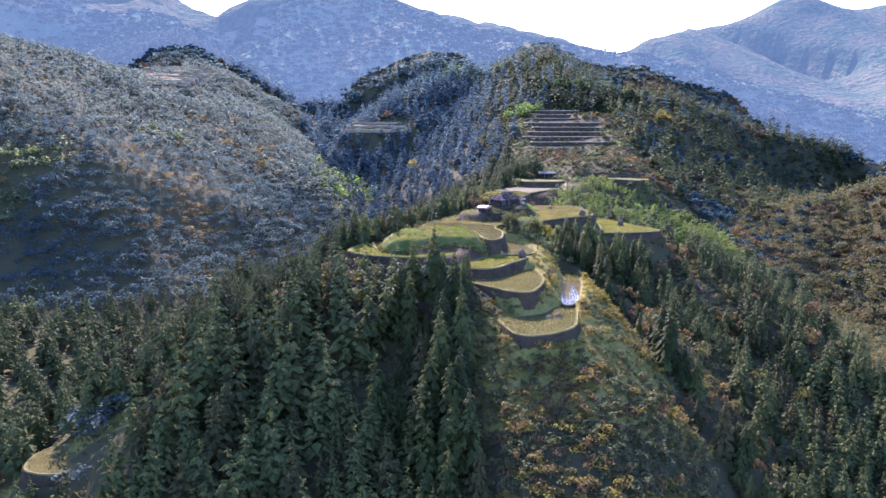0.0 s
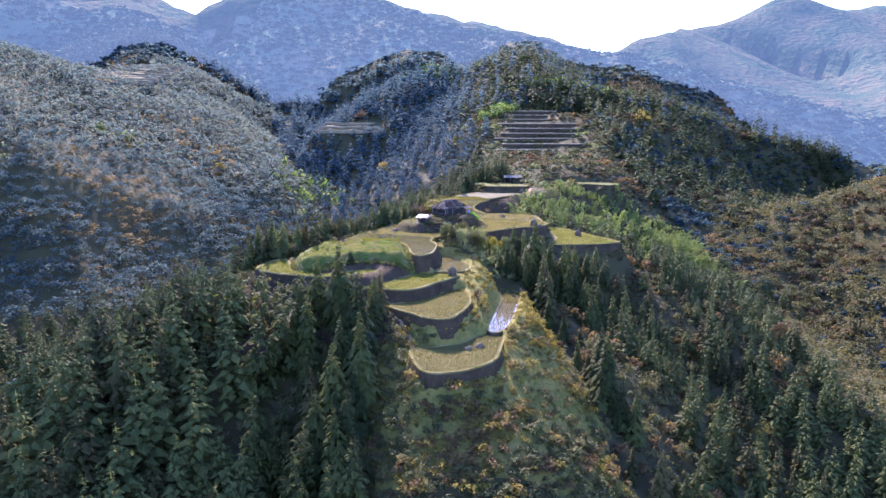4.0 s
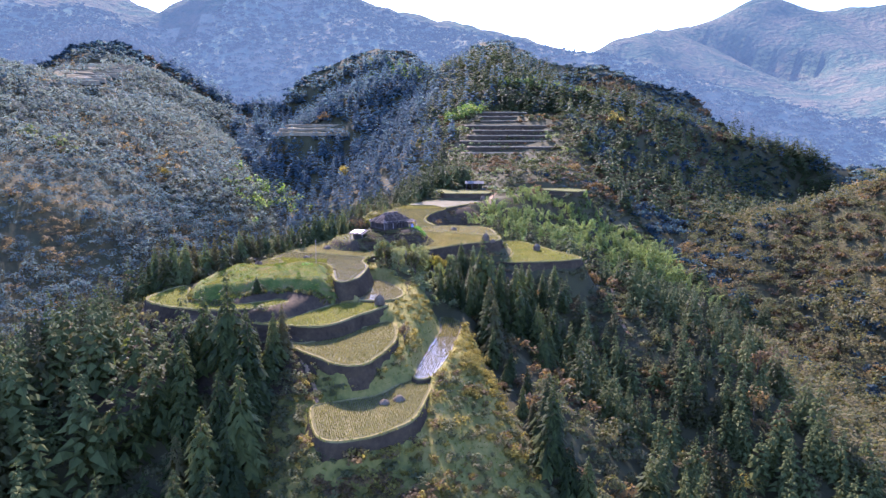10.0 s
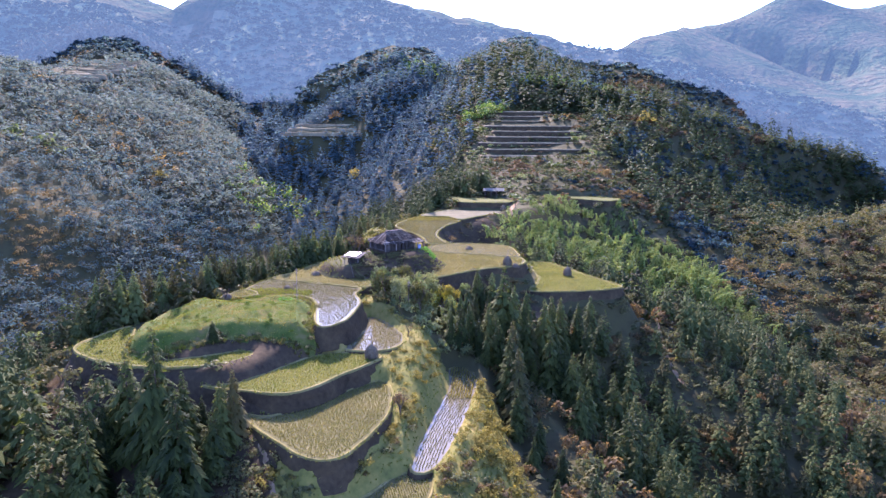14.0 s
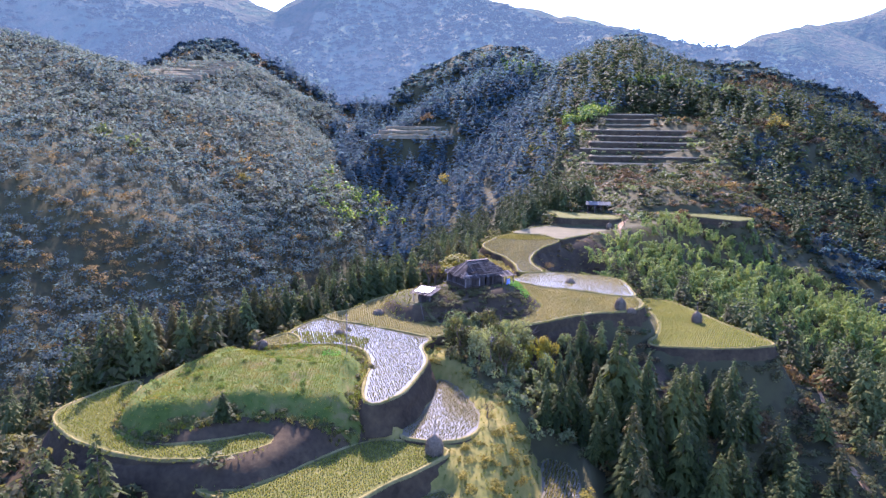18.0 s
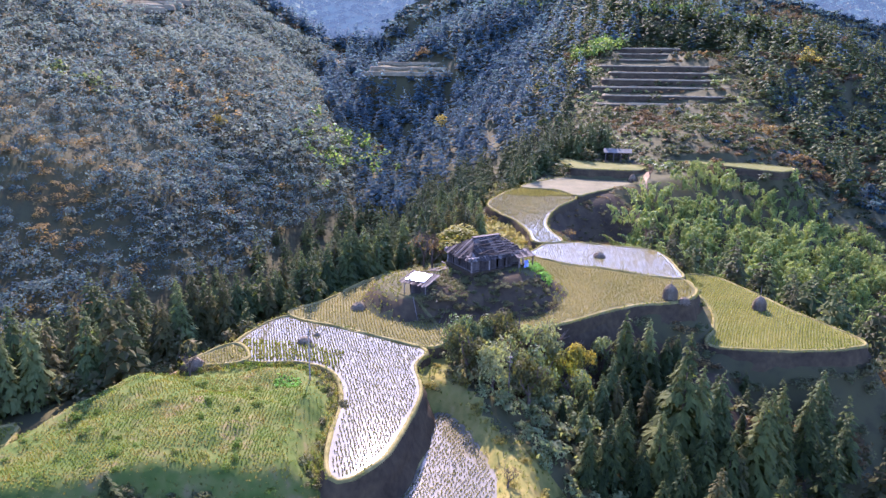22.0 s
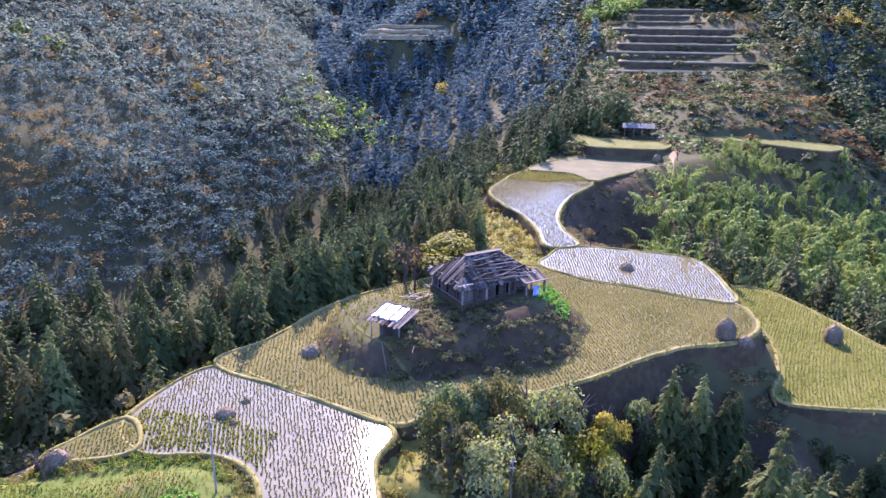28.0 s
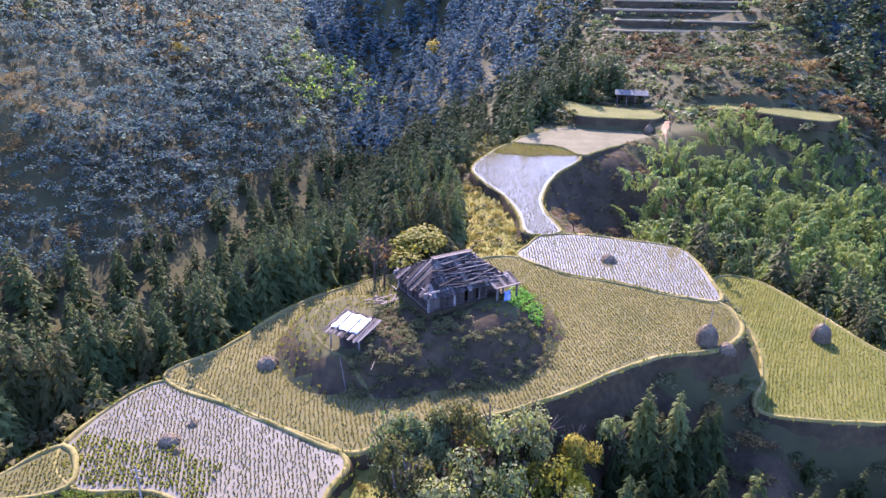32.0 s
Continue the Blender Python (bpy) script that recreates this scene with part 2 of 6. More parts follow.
# ---- mesh helpers ----
def mesh_of(name, verts, faces, mats, smooth=False):
    """A mesh from arrays: faces is an (n, 3) or (n, 4) array, or a list of both."""
    me = bpy.data.meshes.new(name)
    verts = np.asarray(verts, np.float32)
    groups = [np.asarray(f, np.int32) for f in (faces if isinstance(faces, list) else [faces]) if len(f)]
    me.vertices.add(len(verts))
    me.vertices.foreach_set("co", verts.ravel())
    loops = np.concatenate([g.ravel() for g in groups])
    counts = np.concatenate([np.full(len(g), g.shape[1]) for g in groups])
    me.loops.add(len(loops))
    me.loops.foreach_set("vertex_index", loops)
    me.polygons.add(len(counts))
    me.polygons.foreach_set("loop_start", np.r_[0, np.cumsum(counts)[:-1]].astype(np.int32))
    me.polygons.foreach_set("loop_total", counts.astype(np.int32))
    me.polygons.foreach_set("use_smooth", np.full(len(counts), smooth))
    for mt in mats if isinstance(mats, (list, tuple)) else [mats]:
        me.materials.append(mt)
    me.update(calc_edges=True)
    return me


def part(name, bm, mat, parent=None, label=""):
    """Links a bmesh as one mesh object, under its thing or part."""
    me = bpy.data.meshes.new(name)
    bm.to_mesh(me)
    bm.free()
    me.materials.append(mat)
    ob = new(name, me)
    ob.parent = parent
    return tagged(ob, label)


def part_of(name, me, parent=None, label=""):
    ob = new(name, me)
    ob.parent = parent
    return tagged(ob, label)


def thing(name, m, label, category, group="", kind=""):
    ob = new(name)
    ob.empty_display_size = 0.3
    ob.matrix_world = m
    return tagged(ob, label, category, group, kind)


# ---- the lie of the land ----
def lattice(ix, iy, seed):
    h = (ix.astype(np.int64) * 374761393 + iy.astype(np.int64) * 668265263 + seed * 144665) & 0x7FFFFFFF
    h = ((h ^ (h >> 13)) * 1274126177) & 0x7FFFFFFF
    return ((h ^ (h >> 16)) & 0xFFFF) / 65535.0


def fbm(x, y, size, octaves=3, seed=0):
    """Smooth noise from -1 to 1 over the plan, its largest waves that many metres long."""
    total, amp, norm = 0.0, 1.0, 0.0
    for k in range(octaves):
        u, v = x / size * 2**k + 17.3 * k, y / size * 2**k - 9.1 * k
        iu, iv = np.floor(u), np.floor(v)
        fu, fv = u - iu, v - iv
        fu, fv = fu * fu * (3 - 2 * fu), fv * fv * (3 - 2 * fv)
        a, b = lattice(iu, iv, seed + k), lattice(iu + 1, iv, seed + k)
        c, d = lattice(iu, iv + 1, seed + k), lattice(iu + 1, iv + 1, seed + k)
        total = total + amp * ((a + (b - a) * fu) * (1 - fv) + (c + (d - c) * fu) * fv)
        norm, amp = norm + amp, amp * 0.5
    return 2 * total / norm - 1


def along(x, y, line):
    """Distance to a polyline of (x, y, z, half width), and its height and half width at the nearest place."""
    best = np.full(np.shape(x), 1e9)
    hz, hw = np.zeros(np.shape(x)), np.zeros(np.shape(x))
    for (x0, y0, z0, w0), (x1, y1, z1, w1) in zip(line, line[1:]):
        dx, dy = x1 - x0, y1 - y0
        t = np.clip(((x - x0) * dx + (y - y0) * dy) / (dx * dx + dy * dy), 0, 1)
        d = np.hypot(x - x0 - t * dx, y - y0 - t * dy)
        near = d < best
        best = np.where(near, d, best)
        hz, hw = np.where(near, z0 + t * (z1 - z0), hz), np.where(near, w0 + t * (w1 - w0), hw)
    return best, hz, hw


# crest lines: places (x, y, height, half width of the flat top) and the fall of their sides
RIDGES = [
    (0.62, [(14, 40, -38, 3), (16, 70, -21.5, 4), (17, 90, -11.0, 5), (16, 100, -7, 7), (14, 112, -3.5, 10), (9, 128, 0, 10), (4, 140, 1.5, 10),
            (12, 161, 2, 10), (22, 180, 1.8, 8), (17, 194, 1.6, 4), (15, 208, 1.6, 6), (23, 228, 2.4, 8), (38, 250, 5.5, 16), (50, 285, 11, 16)]),
    (0.5, [(50, 285, 10, 16), (56, 330, 19, 26), (60, 385, 32, 24), (58, 434, 50, 14), (54, 500, 70, 10), (66, 596, 96, 10)]),
    (0.5, [(60, 380, 30, 20), (112, 366, 30, 8), (120, 410, 39, 8)]),
    (0.95, [(-8, 118, 0, 6), (-26, 106, -10, 4), (-44, 97, -20, 4), (-58, 94, -26, 5), (-78, 78, -40, 4)]),
    (0.55, [(-2, 132, 1, 8), (-16, 128, 0.5, 6), (-24, 122, -4, 3)]),
    (0.5, [(40, 168, -1.5, 7), (56, 164, -8, 3), (66, 150, -13, 4), (78, 128, -22, 4), (92, 100, -36, 4)]),
    (0.45, [(50, 214, -7, 8), (62, 220, -10, 8), (74, 212, -14, 8), (88, 190, -26, 6)]),
    (0.45, [(-430, 50, 112, 10), (-335, 200, 96, 10), (-235, 300, 72, 5), (-188, 365, 50, 12), (-182, 410, 55, 8), (-184, 458, 60, 8), (-228, 540, 94, 8), (-290, 640, 116, 6), (-350, 740, 150, 6)]),
    (0.5, [(-48, 396, 4, 6), (-44, 420, 23, 8), (-30, 470, 47, 10), (-6, 512, 62, 12), (-24, 590, 100, 10), (-60, 690, 132, 8), (-110, 780, 172, 8)]),
    (0.55, [(-105, 520, 38, 4), (-130, 600, 86, 6), (-160, 700, 132, 6), (-170, 790, 172, 8)]),
    (0.5, [(-560, 770, 238, 10), (-430, 800, 222, 8), (-345, 825, 172, 6), (-300, 770, 142, 5), (-272, 722, 116, 4), (-250, 748, 142, 5), (-213, 771, 162, 6), (-150, 800, 182, 8),
           (-52, 798, 153, 6), (20, 850, 138, 5), (105, 895, 128, 5), (160, 930, 132, 5)]),
    (0.45, [(20, 850, 136, 5), (40, 720, 112, 6), (70, 600, 93, 10), (140, 590, 84, 8), (222, 600, 66, 8), (340, 560, 30, 8), (470, 540, 36, 8)]),
    (0.55, [(150, 262, -4, 8), (200, 235, 22, 10), (280, 200, 60, 10), (380, 220, 95, 10)]),
    (0.9, [(58, 434, 50, 10), (118, 412, 41, 8), (180, 436, 28, 8), (265, 430, 6, 8), (340, 425, -2, 8), (430, 470, 30, 8)]),
    (0.45, [(160, 930, 132, 5), (230, 974, 128, 5), (330, 1100, 162, 5), (456, 1325, 196, 5), (632, 1363, 258, 10), (760, 1360, 236, 10), (950, 1300, 268, 10), (1300, 1200, 280, 10)]),
    (0.5, [(-560, 770, 238, 10), (-640, 600, 210, 8), (-560, 400, 170, 8), (-430, 200, 130, 8)]),
]


# the stream bed between the western hillside and the slopes of the glen
GLEN = [(-104, 440, 9, 24), (-84, 390, 9, 24), (-60, 352, 8, 24), (-46, 310, 7, 24), (-44, 270, 6, 24), (-60, 228, 7, 28), (-86, 190, 14, 40), (-125, 160, 22, 50), (-185, 120, 22, 50)]

# the shaded ravine under the eastern end of the terraced hill
RAVINE = [(150, 318, 0, 0), (185, 362, 0, 0), (240, 392, 0, 0), (320, 400, 0, 0)]


def land(x, y):
    """Height of the open ground before any terrace is cut."""
    floor = -46 + 0.13 * np.clip(y - 150, -60, 900)
    floor = floor + 0.25 * np.clip(np.abs(x) - 500, 0, 1e9)
    total = np.exp(np.clip(floor / 5, -60, 60))
    hs = [floor]
    for fall, line in RIDGES:
        d, z, w = along(x, y, line)
        d = np.clip(d - w, 0, None)
        hs.append(z - fall * (np.sqrt(d * d + 4) - 2))
    hs = np.array(hs)
    top = hs.max(0)
    k = 2.0
    h = top + k * np.log(np.exp((hs - top) / k).sum(0)) - 0.3
    d, deep, wide = along(x, y, GLEN)
    dr, _, _ = along(x, y, RAVINE)
    h = h - 17 * np.exp(-(dr / 34) ** 2)
    h = np.where(x < -20, np.maximum(h - deep * np.exp(-(d / wide) ** 2), np.minimum(h, floor - 4)), h)
    far = np.clip((np.hypot(x - 15, y - 130) - 420) / 300, 0, 1)
    h = h + far * (13 - 34 * np.abs(fbm(x, y, 190, 4, 5)))
    far = np.clip((np.hypot(x - 15, y - 130) - 70) / 200, 0, 1)
    h = h + far * (fbm(x, y, 90, 4, 3) * np.where((y > 480) | (x < -45), 5, 8)) + np.clip(far * 3, 0, 1) * fbm(x, y, 24, 3, 8) * 2.0
    return h


def smooth_loop(points, step=0.6):
    """A closed Catmull-Rom outline through the points, evenly cut."""
    p = np.array(points, float)
    n = len(p)
    t = np.linspace(0, 1, 14, endpoint=False)[:, None]
    out = []
    for i in range(n):
        a, b, c, d = p[i - 1], p[i], p[(i + 1) % n], p[(i + 2) % n]
        out.append(0.5 * (2 * b + (c - a) * t + (2 * a - 5 * b + 4 * c - d) * t**2 + (3 * b - a - 3 * c + d) * t**3))
    q = np.concatenate(out)
    q = np.r_[q, q[:1]]
    s = np.r_[0, np.cumsum(np.hypot(*np.diff(q, axis=0).T))]
    m = max(12, int(s[-1] / step))
    u = np.linspace(0, s[-1], m, endpoint=False)
    r = np.stack([np.interp(u, s, q[:, 0]), np.interp(u, s, q[:, 1])], 1)
    area = 0.5 * np.sum(r[:, 0] * np.roll(r[:, 1], -1) - np.roll(r[:, 0], -1) * r[:, 1])
    return r if area > 0 else r[::-1]


def inside(x, y, loop):
    x, y = np.asarray(x, float), np.asarray(y, float)
    r = np.zeros(x.shape, bool)
    for (x0, y0), (x1, y1) in zip(loop, np.roll(loop, -1, 0)):
        if y0 == y1:
            continue
        cross = ((y0 > y) != (y1 > y)) & (x < (x1 - x0) * (y - y0) / (y1 - y0) + x0)
        r ^= cross
    return r


def loop_distance(x, y, loop):
    best = np.full(np.shape(x), 1e9)
    for (x0, y0), (x1, y1) in zip(loop, np.roll(loop, -1, 0)):
        dx, dy = x1 - x0, y1 - y0
        t = np.clip(((x - x0) * dx + (y - y0) * dy) / (dx * dx + dy * dy + 1e-9), 0, 1)
        best = np.minimum(best, np.hypot(x - x0 - t * dx, y - y0 - t * dy))
    return best


# terraces: name, height, drop of the bank, kind of surface, heading of the planted rows, outline
TERRACES = [
    ("near_pond", 2.45, 2.6, "pond", 25, [(-6.1, 143.8), (-4.3, 150.5), (2.5, 148.2), (9.3, 145.8), (9.4, 142.5), (10.7, 138.3), (10.6, 133.5), (10.0, 129.5), (8.4, 127.2), (7.2, 128.6), (6.3, 132.5), (5.6, 136.4), (4.0, 139.8), (1.2, 141.4), (-3.4, 140.9)]),
    ("west_pad", 2.55, 2.0, "stubble", 30, [(-8.2, 139.2), (-7.4, 141.4), (-6.2, 143.4), (-4.8, 142.6), (-3.8, 140.8), (-5.8, 139.6)]),
    ("house_field", 2.5, 3.0, "stubble", 115, [(-4.4, 151.1), (-2.2, 155.3), (0.1, 162.0), (3.1, 166.3), (7.4, 170.6), (13.4, 174.6), (17.1, 175.7), (21.3, 172.6), (25.7, 171.6), (30.6, 169.9), (34.2, 169.2), (34.8, 165.6), (33.4, 162.9), (31.4, 161.3), (27.8, 159.9), (24.6, 157.2), (21.2, 154.0), (17.7, 151.4), (14.5, 149.6), (11.8, 148.1), (9.4, 146.2), (2.5, 148.6)]),
    ("upper_pond", 2.55, 2.5, "pond", 100, [(17.2, 176.1), (21.3, 173.1), (25.7, 172.1), (30.6, 170.4), (34.0, 169.8), (34.1, 173.7), (33.6, 178.1), (32.3, 181.3), (27.0, 182.4), (23.0, 182.9), (19.3, 182.0), (17.9, 178.9)]),
    ("bend_pond", 2.6, 3.0, "pond", 80, [(17.6, 182.5), (20.9, 183.4), (19.2, 189.2), (18.6, 195.7), (20.1, 205.3), (23.5, 215.2), (20, 220.5), (13.2, 222.2), (9.8, 213.5), (8.8, 206.1), (10.9, 200.4), (14.1, 194.7), (16.3, 188.6)]),
    ("pale_field", 2.8, 2.0, "pale", 80, [(13.5, 222.8), (20.2, 221), (23.9, 216.2), (25.8, 218.7), (32.1, 227.0), (36.7, 232.4), (33.7, 234.8), (28.9, 234.5), (23.1, 237.2), (17.3, 230.8)]),
    ("green_terrace", 4.8, 2.0, "green", 80, [(20.9, 250.5), (21.9, 242), (24, 236.6), (30, 236.0), (36.1, 236.5), (38.3, 243.0), (31, 245.5), (25.1, 247)]),
    ("green_strip", 5.0, 2.0, "green", 80, [(41.8, 247), (47, 246.5), (52.2, 248.0), (60.5, 242.6), (65.7, 240.2), (69.0, 246), (61, 251), (51, 253.5)]),
    ("east_field", -1.2, 3.4, "stubble_green", 75, [(36.9, 183.0), (40.9, 183.3), (44.2, 177.8), (46.7, 172), (50.8, 164.4), (49.4, 162.2), (43, 160.2), (35.7, 160.0), (36.8, 164.2), (37.8, 169.5), (37.4, 176.5)]),
    ("low_pond", -0.3, 2.0, "pond", 75, [(11.5, 140.6), (13.8, 139.1), (16.5, 134.0), (17.1, 130.6), (16.0, 127.9), (13.7, 126.9), (10.7, 127.6), (11.3, 131.3), (11.8, 134.6)]),
    ("hayfield", -0.6, 2.2, "stubble_green", 60, [(-1.8, 116.6), (1.9, 117.7), (7.9, 126.0), (13.4, 126.5), (14.9, 125.2), (11.7, 120.4), (7.7, 115.2), (2.7, 115.5)]),
    ("crescent", 0.8, 2.2, "stubble_green", 60, [(-19.0, 124), (-16.9, 131.2), (-14.8, 128.4), (-13.2, 123.8), (-11.4, 121.2), (-7.3, 119.8), (-3.6, 120.9), (0.0, 123.2), (1.5, 122.4), (0.8, 120.6), (-1.7, 118.8), (-6.1, 117.8), (-11, 118.5), (-15.5, 120.4)]),
    ("mid_field", -2.4, 2.6, "stubble", 60, [(2.8, 113.8), (5.6, 113.4), (9.4, 116.4), (15.4, 123.0), (17.0, 115.4), (14.8, 107.3), (12.5, 105.3), (9.5, 107.0)]),
    ("tip_field", -5.9, 2.4, "stubble", 15, [(8.7, 100.8), (10.8, 94.4), (14.6, 94.0), (19.3, 97.6), (20.9, 102.5), (21.6, 108.9), (18.8, 109.3), (15.8, 105.2), (12.3, 103.4), (9.6, 102.4)]),
    ("ribbon_pond", -5.4, 2.2, "pond", 80, [(19.7, 109.9), (21.8, 109.9), (24.0, 117.5), (25.8, 127.9), (26.1, 132.6), (24.2, 135.4), (22.5, 134.2), (22.7, 128.5), (21.0, 119.0)]),
]
TERRACES.append(("rib_field", -25.4, 2.0, "stubble", 20, [(-62.5, 92.5), (-60.3, 95.3), (-57, 93.5), (-54.5, 90), (-53, 87.7), (-57, 86.8), (-61.3, 88.2)]))
for i in range(9):
    y = 306 + 9.0 * i
    z = 14.5 + 2.25 * i
    lo, hi = 34 + 0.9 * i + 2.5 * math.sin(2.1 * i), 74 - 2.4 * abs(i - 2) + 4 * math.sin(1.7 * i)
    TERRACES.append(("hill_terrace", z, 2.0, "fallow", 0, [(lo, y), ((lo + hi) / 2, y + 1.5 - 0.3 * i), (hi, y + 1), (hi + 2, y + 6), ((lo + hi) / 2, y + 7), (lo - 1, y + 6)]))
for i in range(3):
    TERRACES.append(("glen_terrace", 22 + 2.2 * i, 1.6, "fallow", 0, [(-72 + 2 * i, 413 + 7 * i), (-56, 409 + 7 * i), (-34 - 2 * i, 414 + 7 * i), (-34 - 2 * i, 418 + 7 * i), (-56, 414 + 7 * i), (-71 + 2 * i, 418 + 7 * i)]))
for i in range(9):
    y = 368 + 11 * i
    TERRACES.append(("far_terrace", 48 + 2.0 * i, 2.0, "pale", 0, [(-218 + 2.5 * i, y + 3), (-190, y), (-156 - 2 * i, y + 6), (-156 - 2 * i, y + 11), (-188, y + 5.5), (-216 + 2.5 * i, y + 9)]))
LOOPS = [smooth_loop(t[5], 0.6 if i < 16 else 2.0) for i, t in enumerate(TERRACES)]


def bump_at(x, y, cx, cy, rx, ry, turn, flat=0.55):
    """0 outside an oval, 1 on its flat top."""
    c, s = math.cos(radians(turn)), math.sin(radians(turn))
    u, v = ((x - cx) * c + (y - cy) * s) / rx, (-(x - cx) * s + (y - cy) * c) / ry
    r = np.hypot(u, v) * (1 + 0.09 * fbm(x, y, 6, 2, 15))
    t = np.clip((1 - r) / (1 - flat), 0, 1)
    return t * t * (3 - 2 * t)


KNOLL = smooth_loop([(-10.2, 120.4), (-12.6, 123.8), (-12.9, 128), (-12.0, 133), (-9.9, 136.8), (-8.0, 138.2), (-5.4, 138.6), (-2.8, 139.8), (1, 140.4), (3.2, 138.8), (4.8, 135.8), (5.3, 132.4), (6.0, 128.6), (7.4, 126.0), (4.6, 125.2), (0.6, 124.9), (-4.2, 122.9)], 0.8)


def knoll_at(x, y, grow=0.0, flat=0.8):
    """How far up the knoll with the garden plots: 0 at its foot, 1 on top."""
    out = np.zeros(np.shape(x))
    box = (x > -17) & (x < 12) & (y > 116) & (y < 145)
    bx, by = np.asarray(x)[box], np.asarray(y)[box]
    d = loop_distance(bx, by, KNOLL) * np.where(inside(bx, by, KNOLL), 1, -1) + grow + 0.35 * fbm(bx, by, 3, 2, 15)
    t = np.clip((d + 0.9) / (2.2 + 4 * (1 - flat) - 0.8), 0, 1)
    out[box] = t * t * (3 - 2 * t)
    return out


def mound_at(x, y, grow=0.0):
    """Height of the house mound over the field: the crest with the house and a lower western shoulder."""
    a, b = 2.95 * bump_at(x, y, 13.6, 161.8, 8.4 + grow, 9.3 + grow, 0, 0.5), 1.65 * bump_at(x, y, 6.4, 157.7, 5.4 + grow, 6.6 + grow, 0, 0.68)
    c = 2.3 * bump_at(x, y, 10.2, 158.0, 5.4 + grow, 7.2 + grow, 0, 0.5)
    return (a**3 + b**3 + c**3) ** (1 / 3) * np.where(a + b + c > 0, 1, 0) - 0.35 * np.minimum(a, np.maximum(b, c))


def ground(x, y):
    """Height of the finished ground sheet."""
    x, y = np.asarray(x, float), np.asarray(y, float)
    h = land(x, y)
    h = h - 4.5 * bump_at(x, y, 28.0, 203, 9.5, 19, -10, 0.25) - 3.5 * bump_at(x, y, 25, 150.5, 15, 6.5, 38, 0.3) - 2.5 * bump_at(x, y, 45, 157, 12, 5, 5, 0.3) - 5.0 * bump_at(x, y, -5.5, 112.5, 13, 5.5, 8, 0.3) - 3.2 * bump_at(x, y, 31.5, 120, 6.5, 17, 8, 0.25)
    k = knoll_at(x, y)
    h = np.where(k > 0, np.maximum(h, 0.7 + k * (2.35 + 0.5 * bump_at(x, y, -4.0, 130, 9, 8, 30, 0.1) + 0.6 * fbm(x, y, 6, 2, 16) + fbm(x, y, 2.6, 2, 4) * 0.6)), h)
    for t, loop in zip(TERRACES, LOOPS):
        z = t[1]
        reach = 26 if t[0] in ("far_terrace", "glen_terrace", "hill_terrace") else 8
        lo, hi = loop.min(0) - reach, loop.max(0) + reach
        box = (x > lo[0]) & (x < hi[0]) & (y > lo[1]) & (y < hi[1])
        if not box.any():
            continue
        bx, by, bh = x[box], y[box], h[box]
        d = loop_distance(bx, by, loop)
        inn = inside(bx, by, loop)
        bh = np.clip(bh, z - 0.25 - 1.7 * d, z - 0.1 + 1.5 * d)
        h[box] = np.where(inn, z - 0.25, bh)
    k = mound_at(x, y)
    h = np.where(k > 0.02, np.maximum(h, 2.45 + k + np.clip(k, 0, 1) * fbm(x, y, 4, 2, 6) * 0.2), h)
    return h


def axis(fine_lo, fine_hi, lo, hi, step, grow):
    a = list(np.arange(fine_lo, fine_hi, step))
    s = step
    while a[-1] < hi:
        s = min(s * grow, 26)
        a.append(a[-1] + s)
    s = step
    while a[0] > lo:
        s = min(s * grow, 26)
        a.insert(0, a[0] - s)
    return np.array(a)


gx, gy = axis(-24, 54, -1500, 1600, 0.7, 1.05), axis(90, 256, -300, 1750, 0.75, 1.045)
GX, GY = np.meshgrid(gx, gy)
GZ = ground(GX.ravel(), GY.ravel()).reshape(GX.shape)
nx, ny = len(gx), len(gy)
idx = np.arange(nx * ny).reshape(ny, nx)
quads = np.stack([idx[:-1, :-1], idx[:-1, 1:], idx[1:, 1:], idx[1:, :-1]], -1).reshape(-1, 4)
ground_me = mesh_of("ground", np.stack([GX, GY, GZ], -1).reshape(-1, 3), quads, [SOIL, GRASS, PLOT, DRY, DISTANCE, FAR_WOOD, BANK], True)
OPEN_EAST = ((84, 90, 104, 115, 128, 134, 140, 147), (36, 36, 33, 31, 28, 22, 15, 10))
cx, cy = GX.ravel()[quads].mean(1), GY.ravel()[quads].mean(1)
dither = fbm(cx, cy, 4, 3, 71) * 2.5
open_spur = (cx + dither < np.interp(cy, *OPEN_EAST)) & (cx + dither > 3) & (cy > 84) & (cy < 147)
knoll = knoll_at(cx, cy, 0.4) + 0.06 * dither > 0.3
dryer = ((cx > 16) & (cx < 84) & (cy > 236) & (cy < 400) & (fbm(cx, cy, 30, 3, 72) > -0.25)) | (mound_at(cx, cy, 0.3) > 0.05)
bend_bank = (cx > 5) & (cx < 17) & (cy > 176) & (cy < 200)
# banks and hollows that lie in shade get dark earth, shade put into colour
painted_shade_bank = (cx > -22) & (cx < 8) & (cy > 104) & (cy < 127) & ~knoll
painted_shade_ground = painted_shade_bank | (np.hypot((cx - 28) / 11, (cy - 203) / 20) < 1) | (np.hypot((cx - 27) / 15, (cy - 151) / 8) < 1)
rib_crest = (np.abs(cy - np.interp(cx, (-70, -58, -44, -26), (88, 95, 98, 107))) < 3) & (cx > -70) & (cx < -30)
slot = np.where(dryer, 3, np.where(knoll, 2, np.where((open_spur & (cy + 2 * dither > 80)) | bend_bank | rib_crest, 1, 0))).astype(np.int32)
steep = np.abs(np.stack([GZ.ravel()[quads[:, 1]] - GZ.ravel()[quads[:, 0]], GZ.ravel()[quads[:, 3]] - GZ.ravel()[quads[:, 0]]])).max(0)
